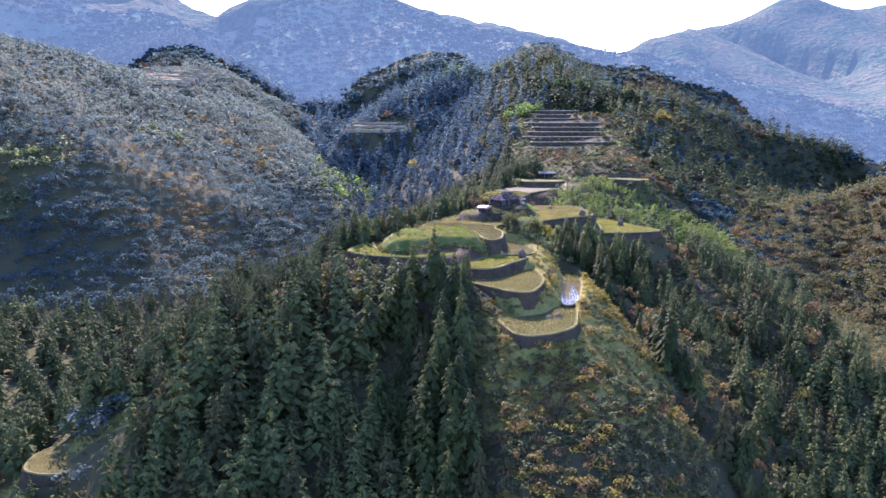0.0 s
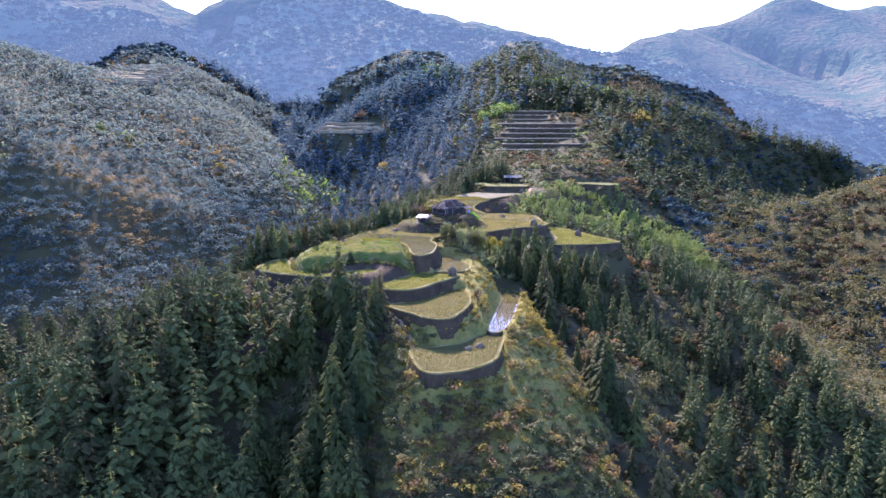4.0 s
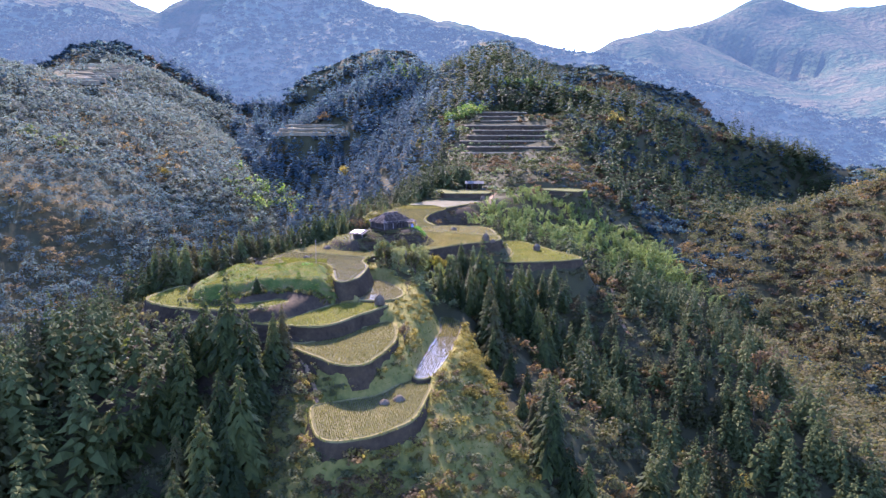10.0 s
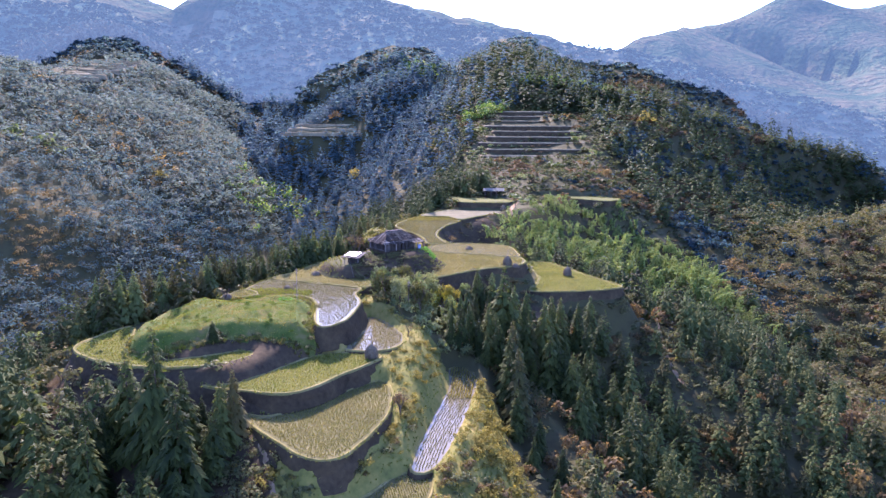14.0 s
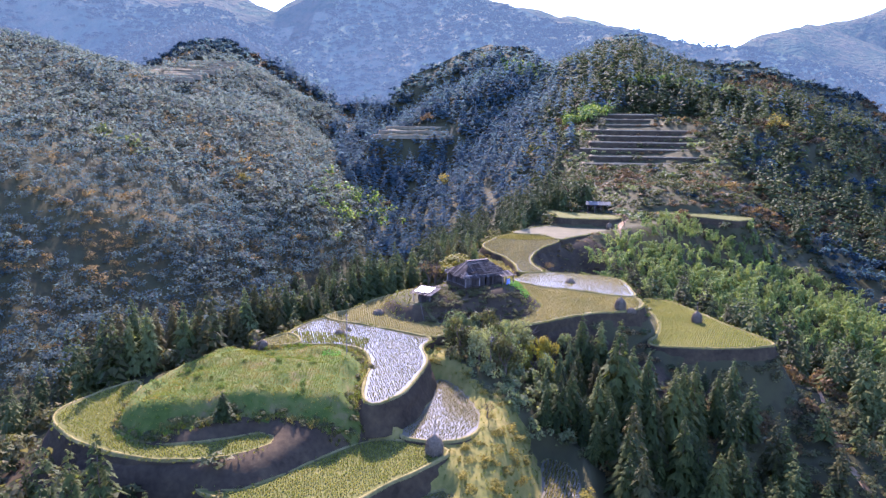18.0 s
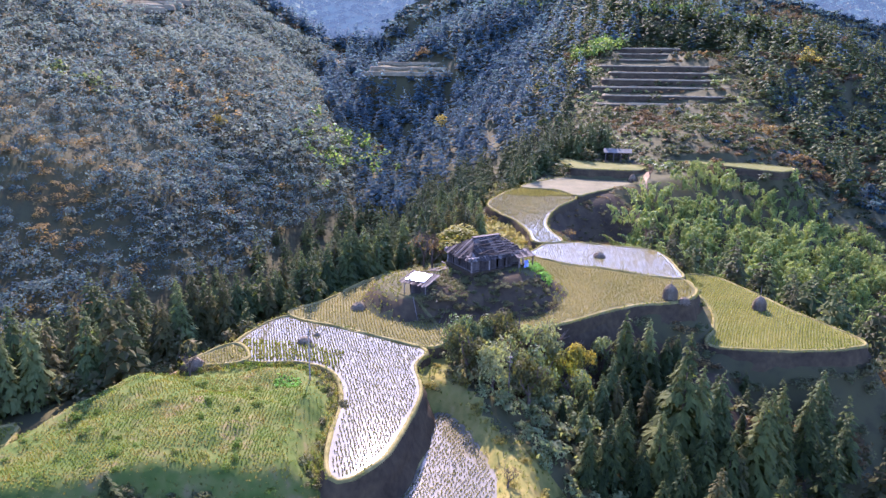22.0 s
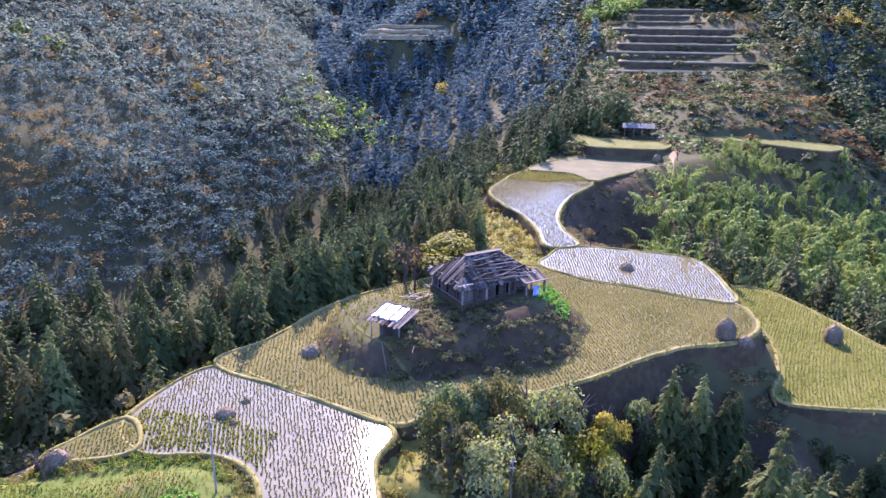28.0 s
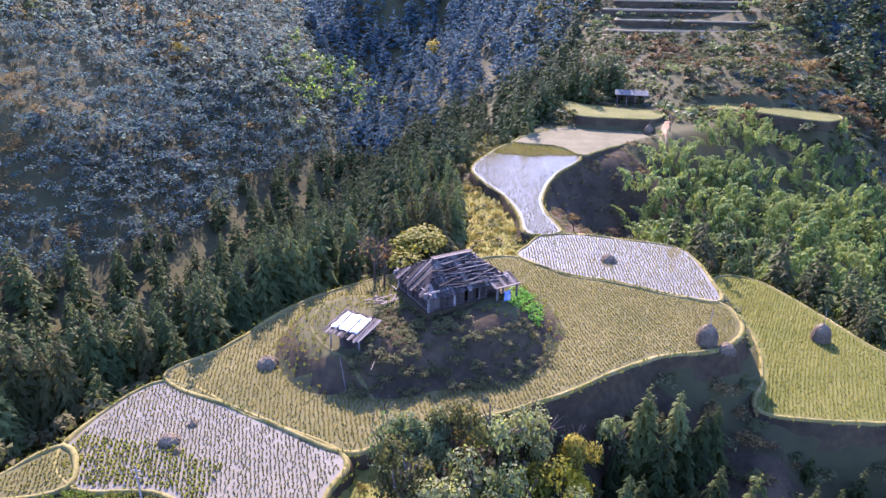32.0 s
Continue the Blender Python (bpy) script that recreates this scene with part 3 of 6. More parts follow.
# the mound's south front and steep sides take the same earth to deepen shade
slot = np.where(((slot == 3) & (cy < 159) & (cx > 8) & (cy > 140)) | ((slot == 3) & (steep > 0.5) & (cy < 175)) | (painted_shade_ground & ~knoll), 6, slot)
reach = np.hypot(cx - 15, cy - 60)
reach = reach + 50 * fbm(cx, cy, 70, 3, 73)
# past 500 m the ground takes the two materials with haze as glow
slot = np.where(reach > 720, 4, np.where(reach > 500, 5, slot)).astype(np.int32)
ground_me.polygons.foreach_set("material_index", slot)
ground_ob = new("ground", ground_me)
tagged(ground_ob, "steep wooded mountain ground of brown soil and dry grass", "ground", kind="structure")


def height(x, y):
    """Height of the ground sheet at places, between its grid points."""
    x, y = np.asarray(x, float), np.asarray(y, float)
    i = np.clip(np.searchsorted(gx, x) - 1, 0, nx - 2)
    j = np.clip(np.searchsorted(gy, y) - 1, 0, ny - 2)
    u, v = (x - gx[i]) / (gx[i + 1] - gx[i]), (y - gy[j]) / (gy[j + 1] - gy[j])
    return (GZ[j, i] * (1 - u) + GZ[j, i + 1] * u) * (1 - v) + (GZ[j + 1, i] * (1 - u) + GZ[j + 1, i + 1] * u) * v


# ---- terraces ----
TOPS = {"pond": WATER, "stubble": MUD, "stubble_green": GREENF, "pale": PALE, "green": GREENF, "fallow": MUD}
SAID = {"pond": "flooded rice paddy with rows of cut stubble in shallow water", "stubble": "harvested rice terrace with rows of dry straw stubble",
        "stubble_green": "harvested rice terrace with yellow-green regrowing stubble", "pale": "narrow fallow terrace of pale dry soil", "green": "terrace field of short green grass", "fallow": "narrow fallow hillside terrace of dry brown grass"}
CATS = {"pond": "rice paddy", "stubble": "rice terrace", "stubble_green": "rice terrace", "pale": "terrace", "green": "terrace", "fallow": "terrace"}


def outward(loop):
    t = np.roll(loop, -1, 0) - np.roll(loop, 1, 0)
    n = np.stack([t[:, 1], -t[:, 0]], 1)
    return n / (np.linalg.norm(n, axis=1, keepdims=True) + 1e-9)


def ring_strip(rings):
    n = len(rings[0])
    i = np.arange(n)
    j = (i + 1) % n
    return np.concatenate([np.stack([k * n + i, k * n + j, (k + 1) * n + j, (k + 1) * n + i], 1) for k in range(len(rings) - 1)])


def build_terrace(spec, loop):
    name, z, drop, kind, turn, _ = spec
    near = name not in ("hill_terrace", "glen_terrace", "far_terrace")
    n = outward(loop)
    x, y = loop.T
    wob = fbm(x, y, 3.0, 2, 11)
    bm = bmesh.new()
    vs = [bm.verts.new((*p, z)) for p in loop]
    f = bm.faces.new(vs)
    bmesh.ops.triangulate(bm, faces=[f])
    label = {"pond": "paddy_field", "stubble": "rice_terrace", "stubble_green": "rice_terrace"}.get(kind, "terrace")
    top = part(label, bm, TOPS[kind])
    tagged(top, SAID[kind], CATS[kind], "rice terraces on the spur" if near else "terraces on the hillside", "structure")
    bw = (0.24 if near else 0.6) * (1 + 0.6 * wob)[:, None]
    bh = (0.11 if near else 0.25) * (1 + 0.9 * fbm(x, y, 1.5, 2, 12))
    up = lambda off, h: np.c_[loop + n * off, h]  # noqa: E731
    zs = np.full(len(loop), z)
    rings = [up(-0.05, zs - 0.05), up(0.1 * bw, zs + bh * 0.8), up(0.5 * bw, zs + bh), up(bw, zs + bh * 0.6), up(1.25 * bw, zs - 0.15)]
    part_of("bund", mesh_of("bund", np.concatenate(rings), ring_strip(rings), BUND if near else SCREE, True), top, "low grassy earth bund")
    steps, rings = 7, []
    for k in range(steps):
        d = drop * k / (steps - 1)
        rough = fbm(x, y + 7 * k, 1.6, 2, 13) * 0.22 * (1 if k else 0)
        rings.append(up(1.2 * bw + (0.32 * d + rough)[:, None], zs - 0.1 - d))
    part_of("bank", mesh_of("bank", np.concatenate(rings), ring_strip(rings), SCREE if name in ("far_terrace", "glen_terrace") else BANK, True), top, "steep dry grass bank" if name in ("far_terrace", "glen_terrace") else "steep dark earth bank")
    return top


def tufts(loop, turn, z, spacing, tall, keep=None, seed=0, bend=0.25, w=0.045):
    """Cut rice in rows: for each tuft a few narrow upright blades."""
    rng = np.random.default_rng(seed)
    c = loop.mean(0)
    r = np.abs(loop - c).max() * 1.5
    n = int(2 * r / spacing) + 2
    u, v = np.meshgrid((np.arange(n) - n / 2) * spacing, (np.arange(n) - n / 2) * spacing * 1.25)
    u, v = u.ravel(), v.ravel()
    v = v + bend * 4 * np.sin(u / 9.0 + seed)
    u, v = u + rng.normal(0, 0.03, len(u)), v + rng.normal(0, 0.035, len(v))
    a = radians(turn)
    x, y = c[0] + u * math.cos(a) - v * math.sin(a), c[1] + u * math.sin(a) + v * math.cos(a)
    ok = inside(x, y, loop)
    x, y = x[ok], y[ok]
    ok = (loop_distance(x, y, loop) > 0.25) & (rng.random(len(x)) > 0.06)
    if keep is not None:
        ok &= keep(x, y)
    x, y = x[ok], y[ok]
    m, blades = len(x), 4
    x, y = np.repeat(x, blades), np.repeat(y, blades)
    th, lean = rng.random(m * blades) * 6.283, rng.random(m * blades) * 0.09
    h = tall * (0.6 + 0.7 * rng.random(m * blades))
    base = np.stack([x, y, np.full(len(x), z)], 1)
    side = np.stack([-np.sin(th), np.cos(th), 0 * th], 1) * w
    tip = base + np.stack([np.cos(th) * lean, np.sin(th) * lean, h], 1)
    k = np.arange(m * blades)[:, None] * 4
    verts = np.stack([base - side, base + side, tip + side * 1.2, tip - side * 1.2], 1).reshape(-1, 3)
    return verts, np.concatenate([k, k + 1, k + 2, k + 3], 1)


made = []
for spec, loop in zip(TERRACES, LOOPS):
    top = build_terrace(spec, loop)
    made.append(top)
    name, z, drop, kind, turn, _ = spec
    if kind in ("pond", "stubble", "stubble_green") and name not in ("hill_terrace", "glen_terrace", "far_terrace"):
        seed = len(made)
        free = lambda x, y: mound_at(x, y) < 0.03  # noqa: E731
        v, q = tufts(loop, turn, z - 0.01, 0.215, 0.11 if kind == "pond" else 0.12, free, seed, 0.25, 0.03 if kind == "pond" else 0.036)
        ob = part_of("stubble", mesh_of("stubble", v, q, {"stubble_green": STUBBLE_G, "pond": WET}.get(kind, STUBBLE)), top, "rows of cut rice stubble")
        tagged(ob, kind="stuff")
        green = {"near_pond": (lambda x, y: (y < 144.4 + fbm(x, y, 3, 2, 91)) & (x < 3.5) & (y > 139)), "bend_pond": (lambda x, y: y > 214 + 0.25 * (x - 12) + 2 * fbm(x, y, 5, 2, 92)),
                 "ribbon_pond": (lambda x, y: y > 125.5 + 2 * fbm(x, y, 4, 2, 93))}.get(name)
        if green:
            v, q = tufts(loop, turn, z - 0.01, 0.26, 0.18, green, seed + 40, 0.25, 0.05)
            tagged(part_of("regrowth", mesh_of("regrowth", v, q, STUBBLE if name in ("ribbon_pond", "bend_pond") else STUBBLE_G), top, "patch of green rice regrowth"), kind="stuff")

# ---- plants ----
def fir_mesh(seed, whorls, arms, fine):
    """A conifer one metre high: a crown of drooping sprays in whorls. fine: sprays cut into several leaflets."""
    rng = np.random.default_rng(seed)
    vs, fs = [], []

    def quad(a, b, c, d):
        k = len(vs)
        vs.extend((a, b, c, d))
        fs.append((k, k + 1, k + 2, k + 3))

    for i in range(whorls):
        t = (i + 0.4 * rng.random()) / whorls
        z0 = 0.10 + 0.88 * t
        reach = (0.20 * min(1.0, 1.25 * (1 - t)) ** 0.85 + 0.014) * (0.8 + 0.35 * rng.random())
        turn = rng.random() * 6.28
        for j in range(arms):
            th = turn + 6.283 * j / arms + rng.normal(0, 0.18)
            r = reach * (0.65 + 0.6 * rng.random())
            out, side = np.array([math.cos(th), math.sin(th), 0]), np.array([-math.sin(th), math.cos(th), 0])
            rise, sag = 0.25 * r, 0.30 * r + 0.25 * r * rng.random()
            z1 = z0 + rng.normal(0, 0.45 / whorls)
            p0 = np.array([0, 0, z1]) + out * r * 0.08
            p1 = np.array([0, 0, z1 + rise * 0.6]) + out * r * 0.55
            p2 = np.array([0, 0, z1 + rise - sag]) + out * r
            w = r * (0.23 if fine else 0.23 if whorls > 8 else 0.32) + 0.006
            up = np.array([0, 0, 1.0])
            if fine:
                for a, b, s in ((p0, p1, 0.8), (p1, p2, 1.0)):
                    for k in range(3):
                        m = a + (b - a) * (0.18 + 0.32 * k)
                        for sg in (1, -1):
                            e = m + side * sg * w * s * (0.7 + 0.5 * rng.random()) + (b - a) * 0.35 - up * w * 0.4 * rng.random()
                            quad(m - (b - a) * 0.17, m + (b - a) * 0.2, e + (b - a) * 0.13, e - (b - a) * 0.09)
                quad(p1 - side * w * 0.2, p1 + side * w * 0.2, p2 + side * w * 0.12, p2 - side * w * 0.12)
            else:
                quad(p0, p1 + side * w - up * w * 0.5, p2, p1 + up * w * 0.15)
                quad(p0, p1 + up * w * 0.15, p2, p1 - side * w - up * w * 0.5)
    quad(np.array([0.006, 0, 0.9]), np.array([0, 0.006, 0.9]), np.array([0, 0, 1.01]), np.array([-0.006, 0, 0.9]))
    return np.array(vs), np.array(fs)


def trunk_mesh(tall=0.9, r=0.013, sides=6):
    a = np.arange(sides) * 6.283 / sides
    vs = np.concatenate([np.c_[np.cos(a) * rr, np.sin(a) * rr, np.full(sides, z)] for rr, z in ((r * 1.5, -0.05), (r, 0.1), (r * 0.6, tall * 0.6), (r * 0.15, tall))])
    i = np.arange(sides)
    j = (i + 1) % sides
    return vs, np.concatenate([np.stack([k * sides + i, k * sides + j, (k + 1) * sides + j, (k + 1) * sides + i], 1) for k in range(3)])


def clump_mesh(seed, leaves, size=0.16, flat=0.75, lobes=5, tri=False):
    """A broadleaf crown one metre across, on z = 0: many small leaf sprays over uneven lobes, with gaps."""
    rng = np.random.default_rng(seed)
    c = np.c_[rng.normal(0, 0.20, lobes), rng.normal(0, 0.20, lobes), 0.25 + 0.4 * rng.random(lobes)]
    rad = 0.16 + 0.14 * rng.random(lobes)
    k = rng.integers(0, lobes, leaves)
    d = rng.normal(size=(leaves, 3))
    d /= np.linalg.norm(d, axis=1, keepdims=True)
    d[:, 2] = np.where(d[:, 2] < -0.35, -d[:, 2], d[:, 2])
    p = c[k] + d * (rad[k] * (0.6 + 0.5 * rng.random(leaves)))[:, None]
    p[:, 2] = np.clip(p[:, 2], 0.03, None) * flat
    nrm = d + rng.normal(0, 0.42, (leaves, 3))
    nrm[:, 2] += 0.4
    a = np.cross(nrm, rng.normal(size=(leaves, 3)))
    a /= np.linalg.norm(a, axis=1, keepdims=True)
    b = np.cross(nrm / np.linalg.norm(nrm, axis=1, keepdims=True), a)
    s = (size * (0.6 + 0.8 * rng.random(leaves)))[:, None]
    if tri:
        v = np.stack([p - a * s * 0.5 - b * s * 0.25, p + a * s * 0.55 - b * s * 0.1, p + b * s * 0.5], 1).reshape(-1, 3)
        return v, np.arange(leaves * 3).reshape(-1, 3)
    v = np.stack([p - a * s * 0.5, p - b * s * 0.35, p + a * s * 0.6, p + b * s * 0.35], 1).reshape(-1, 3)
    q = np.arange(leaves * 4).reshape(-1, 4)
    return v, q


def bamboo_mesh(seed, stems, per):
    """A bamboo clump one metre high: leaning culm tops hung with arching sprays of leaves."""
    rng = np.random.default_rng(seed)
    vs = []
    for s in range(stems):
        b = rng.normal(0, 0.16, 2)
        ln = rng.normal(0, 0.15, 2) + b * 0.9
        h = 0.75 + 0.3 * rng.random()
        for i in range(per):
            t = 0.35 + 0.65 * (i + rng.random()) / per
            p = np.array([b[0] + ln[0] * t**3 * 1.2, b[1] + ln[1] * t**3 * 1.2, h * (t - 0.24 * t**4)])
            th = rng.random() * 6.283
            r = 0.12 * (1.25 - t) + 0.035
            o, sd = np.array([math.cos(th), math.sin(th), 0.15]), np.array([-math.sin(th), math.cos(th), rng.normal(0, 0.3)])
            e = p + o * r - np.array([0, 0, r * (0.3 + 0.5 * rng.random())])
            m = p + o * r * 0.55 + np.array([0, 0, r * 0.1])
            w = 0.013 + 0.012 * rng.random()
            vs.extend((p, m - sd * w, e, m + sd * w))
    vs = np.array(vs)
    return vs, np.arange(len(vs)).reshape(-1, 4)


def scatter(templates, x, y, z, size, wide=None, seed=0):
    """Joins copies of the templates, turned and sized, into one array of vertices and of faces."""
    rng = np.random.default_rng(seed)
    pick = rng.integers(0, len(templates), len(x))
    th = rng.random(len(x)) * 6.283
    wide = size if wide is None else wide
    V, F, base = [], [], 0
    for k, (tv, tf) in enumerate(templates):
        i = np.flatnonzero(pick == k)
        if not len(i):
            continue
        c, s = np.cos(th[i])[:, None], np.sin(th[i])[:, None]
        vx = x[i][:, None] + wide[i][:, None] * (tv[None, :, 0] * c - tv[None, :, 1] * s)
        vy = y[i][:, None] + wide[i][:, None] * (tv[None, :, 0] * s + tv[None, :, 1] * c)
        vz = z[i][:, None] + size[i][:, None] * tv[None, :, 2]
        V.append(np.stack([vx, vy, vz], -1).reshape(-1, 3))
        F.append((tf[None] + (np.arange(len(i)) * len(tv))[:, None, None]).reshape(-1, tf.shape[1]) + base)
        base += len(i) * len(tv)
    return np.concatenate(V), np.concatenate(F)


def spread(x0, x1, y0, y1, gap, seed):
    """Places about that far apart over a stretch of the plan."""
    rng = np.random.default_rng(seed)
    a, b = np.meshgrid(np.arange(x0, x1, gap), np.arange(y0, y1, gap))
    a, b = a.ravel(), b.ravel()
    return a + rng.uniform(-0.5, 0.5, len(a)) * gap, b + rng.uniform(-0.5, 0.5, len(b)) * gap


def clear_of(x, y, margin):
    """True where no terrace, mound or field lies within the margin."""
    ok = np.ones(len(x), bool)
    for loop in LOOPS:
        lo, hi = loop.min(0) - margin, loop.max(0) + margin
        box = np.flatnonzero((x > lo[0]) & (x < hi[0]) & (y > lo[1]) & (y < hi[1]) & ok)
        if len(box):
            bad = inside(x[box], y[box], loop) | (loop_distance(x[box], y[box], loop) < margin)
            ok[box[bad]] = False
    ok &= knoll_at(x, y, 1.2) <= 0
    ok &= mound_at(x, y, 0.6) <= 0
    return ok


def crest_side(x, y):
    """Signed distance from the spur's crest: minus to the west, plus to the east."""
    line = np.array([(17, 60), (16, 100), (9, 125), (5, 140), (12, 160), (21, 182), (16, 206), (24, 232), (40, 262), (44, 400)], float)
    return x - np.interp(y, line[:, 1], line[:, 0])


# ---- woods ----
FIRS_FINE = [fir_mesh(s, 24, 9, True) for s in range(5)]
FIRS_MID = [fir_mesh(20 + s, 13, 7, False) for s in range(5)]
FIRS_SLIM = [fir_mesh(50 + s, 13, 7, False) for s in range(3)]
FIRS_FAR = [fir_mesh(40 + s, 6, 5, False) for s in range(4)]
BUSH = [clump_mesh(60 + s, 190, 0.115, 0.8, 7, True) for s in range(5)]
BUSH_MID = [clump_mesh(70 + s, 60, 0.2, 0.75, 6, True) for s in range(5)]
BAMBOOS = [bamboo_mesh(90 + s, 5, 62) for s in range(6)]


def stuff(name, mats, v, f, label, category):
    ob = new(name, mesh_of(name, v, f, mats))
    return tagged(ob, label, category, kind="stuff")


def in_sight(x, y):
    return np.abs(np.arctan2(x - 15, y + 25)) < radians(47)


BUSH_SPECK = [clump_mesh(140 + s, 26, 0.30, 0.75, 4, True) for s in range(4)]
# firs on the flanks of the spur
fx, fy = spread(-85, 125, 30, 262, 2.6, 1)
side = crest_side(fx, fy)
trail = (np.abs(fx - 57.2) < 1.3) & (fy > 141) & (fy < 176)
want = clear_of(fx, fy, 1.4) & in_sight(fx, fy) & ~trail & ~((np.abs(fy - np.interp(fx, (-72, -58, -44, -26), (86, 93, 97, 106))) < 4) & (fx < -38)) & ~((fx < -46) & (fx > -66) & (fy > 78) & (fy < 92))
east_wood = (side > 6) & (side < 75) & (fy < 200)
west_wood = (side < -5) & (side > np.where(fy < 135, -74, -34))
opened = (fx < np.interp(fy, *OPEN_EAST) + 1) & (fx > 4)
gold = opened & (fy < 100) & (fy > 58) & ((fy > 76) | (fbm(fx, fy, 16, 2, 25) < 0.25))
grassy = opened & (fy >= 98) & (fy < 147)
bamboo_zone = (fx > 34) & (fy > 196 + 3 * fbm(fx, fy, 9, 2, 27))
hollow = ((fx > 17) & (fx < 36) & (fy > 184) & (fy < 232)) | ((fx > 5) & (fx < 18) & (fy > 175) & (fy < 204))
dens = fbm(fx, fy, 15, 2, 21)
rng = np.random.default_rng(5)
mixed = (side > 24) & (fbm(fx, fy, 18, 2, 23) > 0.42)
wood = want & (east_wood | west_wood) & ~gold & ~grassy & ~bamboo_zone & ~hollow
pickf = wood & ~mixed & (rng.random(len(fx)) < 0.7 + 0.8 * dens)
other = wood & ~pickf & (rng.random(len(fx)) < 0.75)
lx, ly = fx[other], fy[other]
fx, fy = fx[pickf], fy[pickf]
fz = height(fx, fy)
fh = rng.uniform(4.2, 10.5, len(fx)) * (1 + 0.3 * fbm(fx, fy, 30, 2, 22))
cap = np.where((fx > 12) & (fx < 34) & (fy > 140) & (fy < 162), 1.2, np.where((fx >= 34) & (fx < 54) & (fy > 143) & (fy < 162), -2.2, np.where((fx > -21) & (fx < 6) & (fy > 112) & (fy < 130), 0.2, 99.0))) - fz
low_bank = fh > cap
fh = np.where(low_bank, cap, fh) * np.where((fx < 4) & (fy < 112), 1.35, 1.0)
tall_enough = fh > 2.2
fx, fy, fz, fh = fx[tall_enough], fy[tall_enough], fz[tall_enough], fh[tall_enough]
order = np.argsort(np.min([np.hypot(fx - 20, fy - 104), np.hypot(fx - 24, fy - 82) + 8, np.hypot(fx - 18, fy - 140) + 4], axis=0))
near, mid, rest = order[:145], order[145:265], order[265:]
fir_data = [mesh_of("crown", v, f, FIR_NEAR) for v, f in FIRS_FINE]
lit_data = [mesh_of("crown", v, f, FIR_LIT) for v, f in FIRS_FINE]
olive_data = mesh_of("crown", *FIRS_FINE[1], FIR_OLIVE)
tv, tf = trunk_mesh()
trunk_data = mesh_of("trunk", tv, tf, BARK, True)
for n, i in enumerate(near):
    t = thing("fir_tree", Matrix.LocRotScale((fx[i], fy[i], fz[i] - 0.15), Euler((0, 0, 6.283 * rng.random())), Vector((fh[i] * 0.8, fh[i] * 0.8, fh[i]))),
              "dark green conifer with drooping needle sprays on the slope", "fir tree", "firs on the spur")
    part_of("trunk", trunk_data, t)
    part_of("crown", fir_data[n % 5] if n % 6 else olive_data, t)
v, f = scatter([fir_mesh(10 + s, 14, 6, True) for s in range(3)], fx[mid], fy[mid], fz[mid] - 0.15, fh[mid], fh[mid] * 0.9, 30)
stuff("fir_slope", FIR_NEAR, v, f, "dark green conifers with drooping sprays on the slope", "fir wood")
pale = rng.random(len(rest)) < 0.24 + 0.3 * fbm(fx[rest], fy[rest], 20, 2, 26)
light = rest[pale]
v, f = scatter(FIRS_SLIM, fx[light], fy[light], fz[light] - 0.2, fh[light], fh[light] * 0.95, 32)
stuff("olive_fir_wood", FIR_OLIVE, v, f, "lighter olive-brown conifers among the firs", "fir wood")
rest = rest[~pale]
v, f = scatter(FIRS_MID, fx[rest], fy[rest], fz[rest] - 0.2, fh[rest], fh[rest] * 0.98, 31)
stuff("fir_wood", FIR, v, f, "dense dark green fir wood on the flanks of the spur", "fir wood")
autumn = (fbm(lx, ly, 14, 2, 24) + rng.normal(0, 0.3, len(lx)) > 0.05) & (crest_side(lx, ly) > 0)
ls = rng.uniform(2.4, 5.0, len(lx))
for name, mat, m, label in (("autumn_wood", AUTUMN, autumn, "rust-brown and orange autumn trees among the firs"), ("spur_broadleaf", BROAD, ~autumn, "green broadleaf trees and shrubs among the firs")):
    v, f = scatter(BUSH, lx[m], ly[m], height(lx[m], ly[m]) - 0.4, ls[m], ls[m] * 0.85, 36)
    stuff(name, mat, v, f, label, "wood")
ux, uy = spread(-80, 125, 40, 182, 3.0, 12)
us = crest_side(ux, uy)
ok = clear_of(ux, uy, 0.8) & in_sight(ux, uy) & (np.abs(us) > 8) & (us < 110) & ~((ux < np.interp(uy, *OPEN_EAST)) & (ux > 4) & (uy > 58) & (uy < 147))
ux, uy = ux[ok], uy[ok]
us = rng.uniform(1.0, 2.4, len(ux))
v, f = scatter(BUSH_SPECK, ux, uy, height(ux, uy) - 0.2, us * 0.8, us * 1.3, 37)
stuff("undergrowth", BROAD, v, f, "dark undergrowth of shrubs and ferns beneath the trees", "undergrowth")

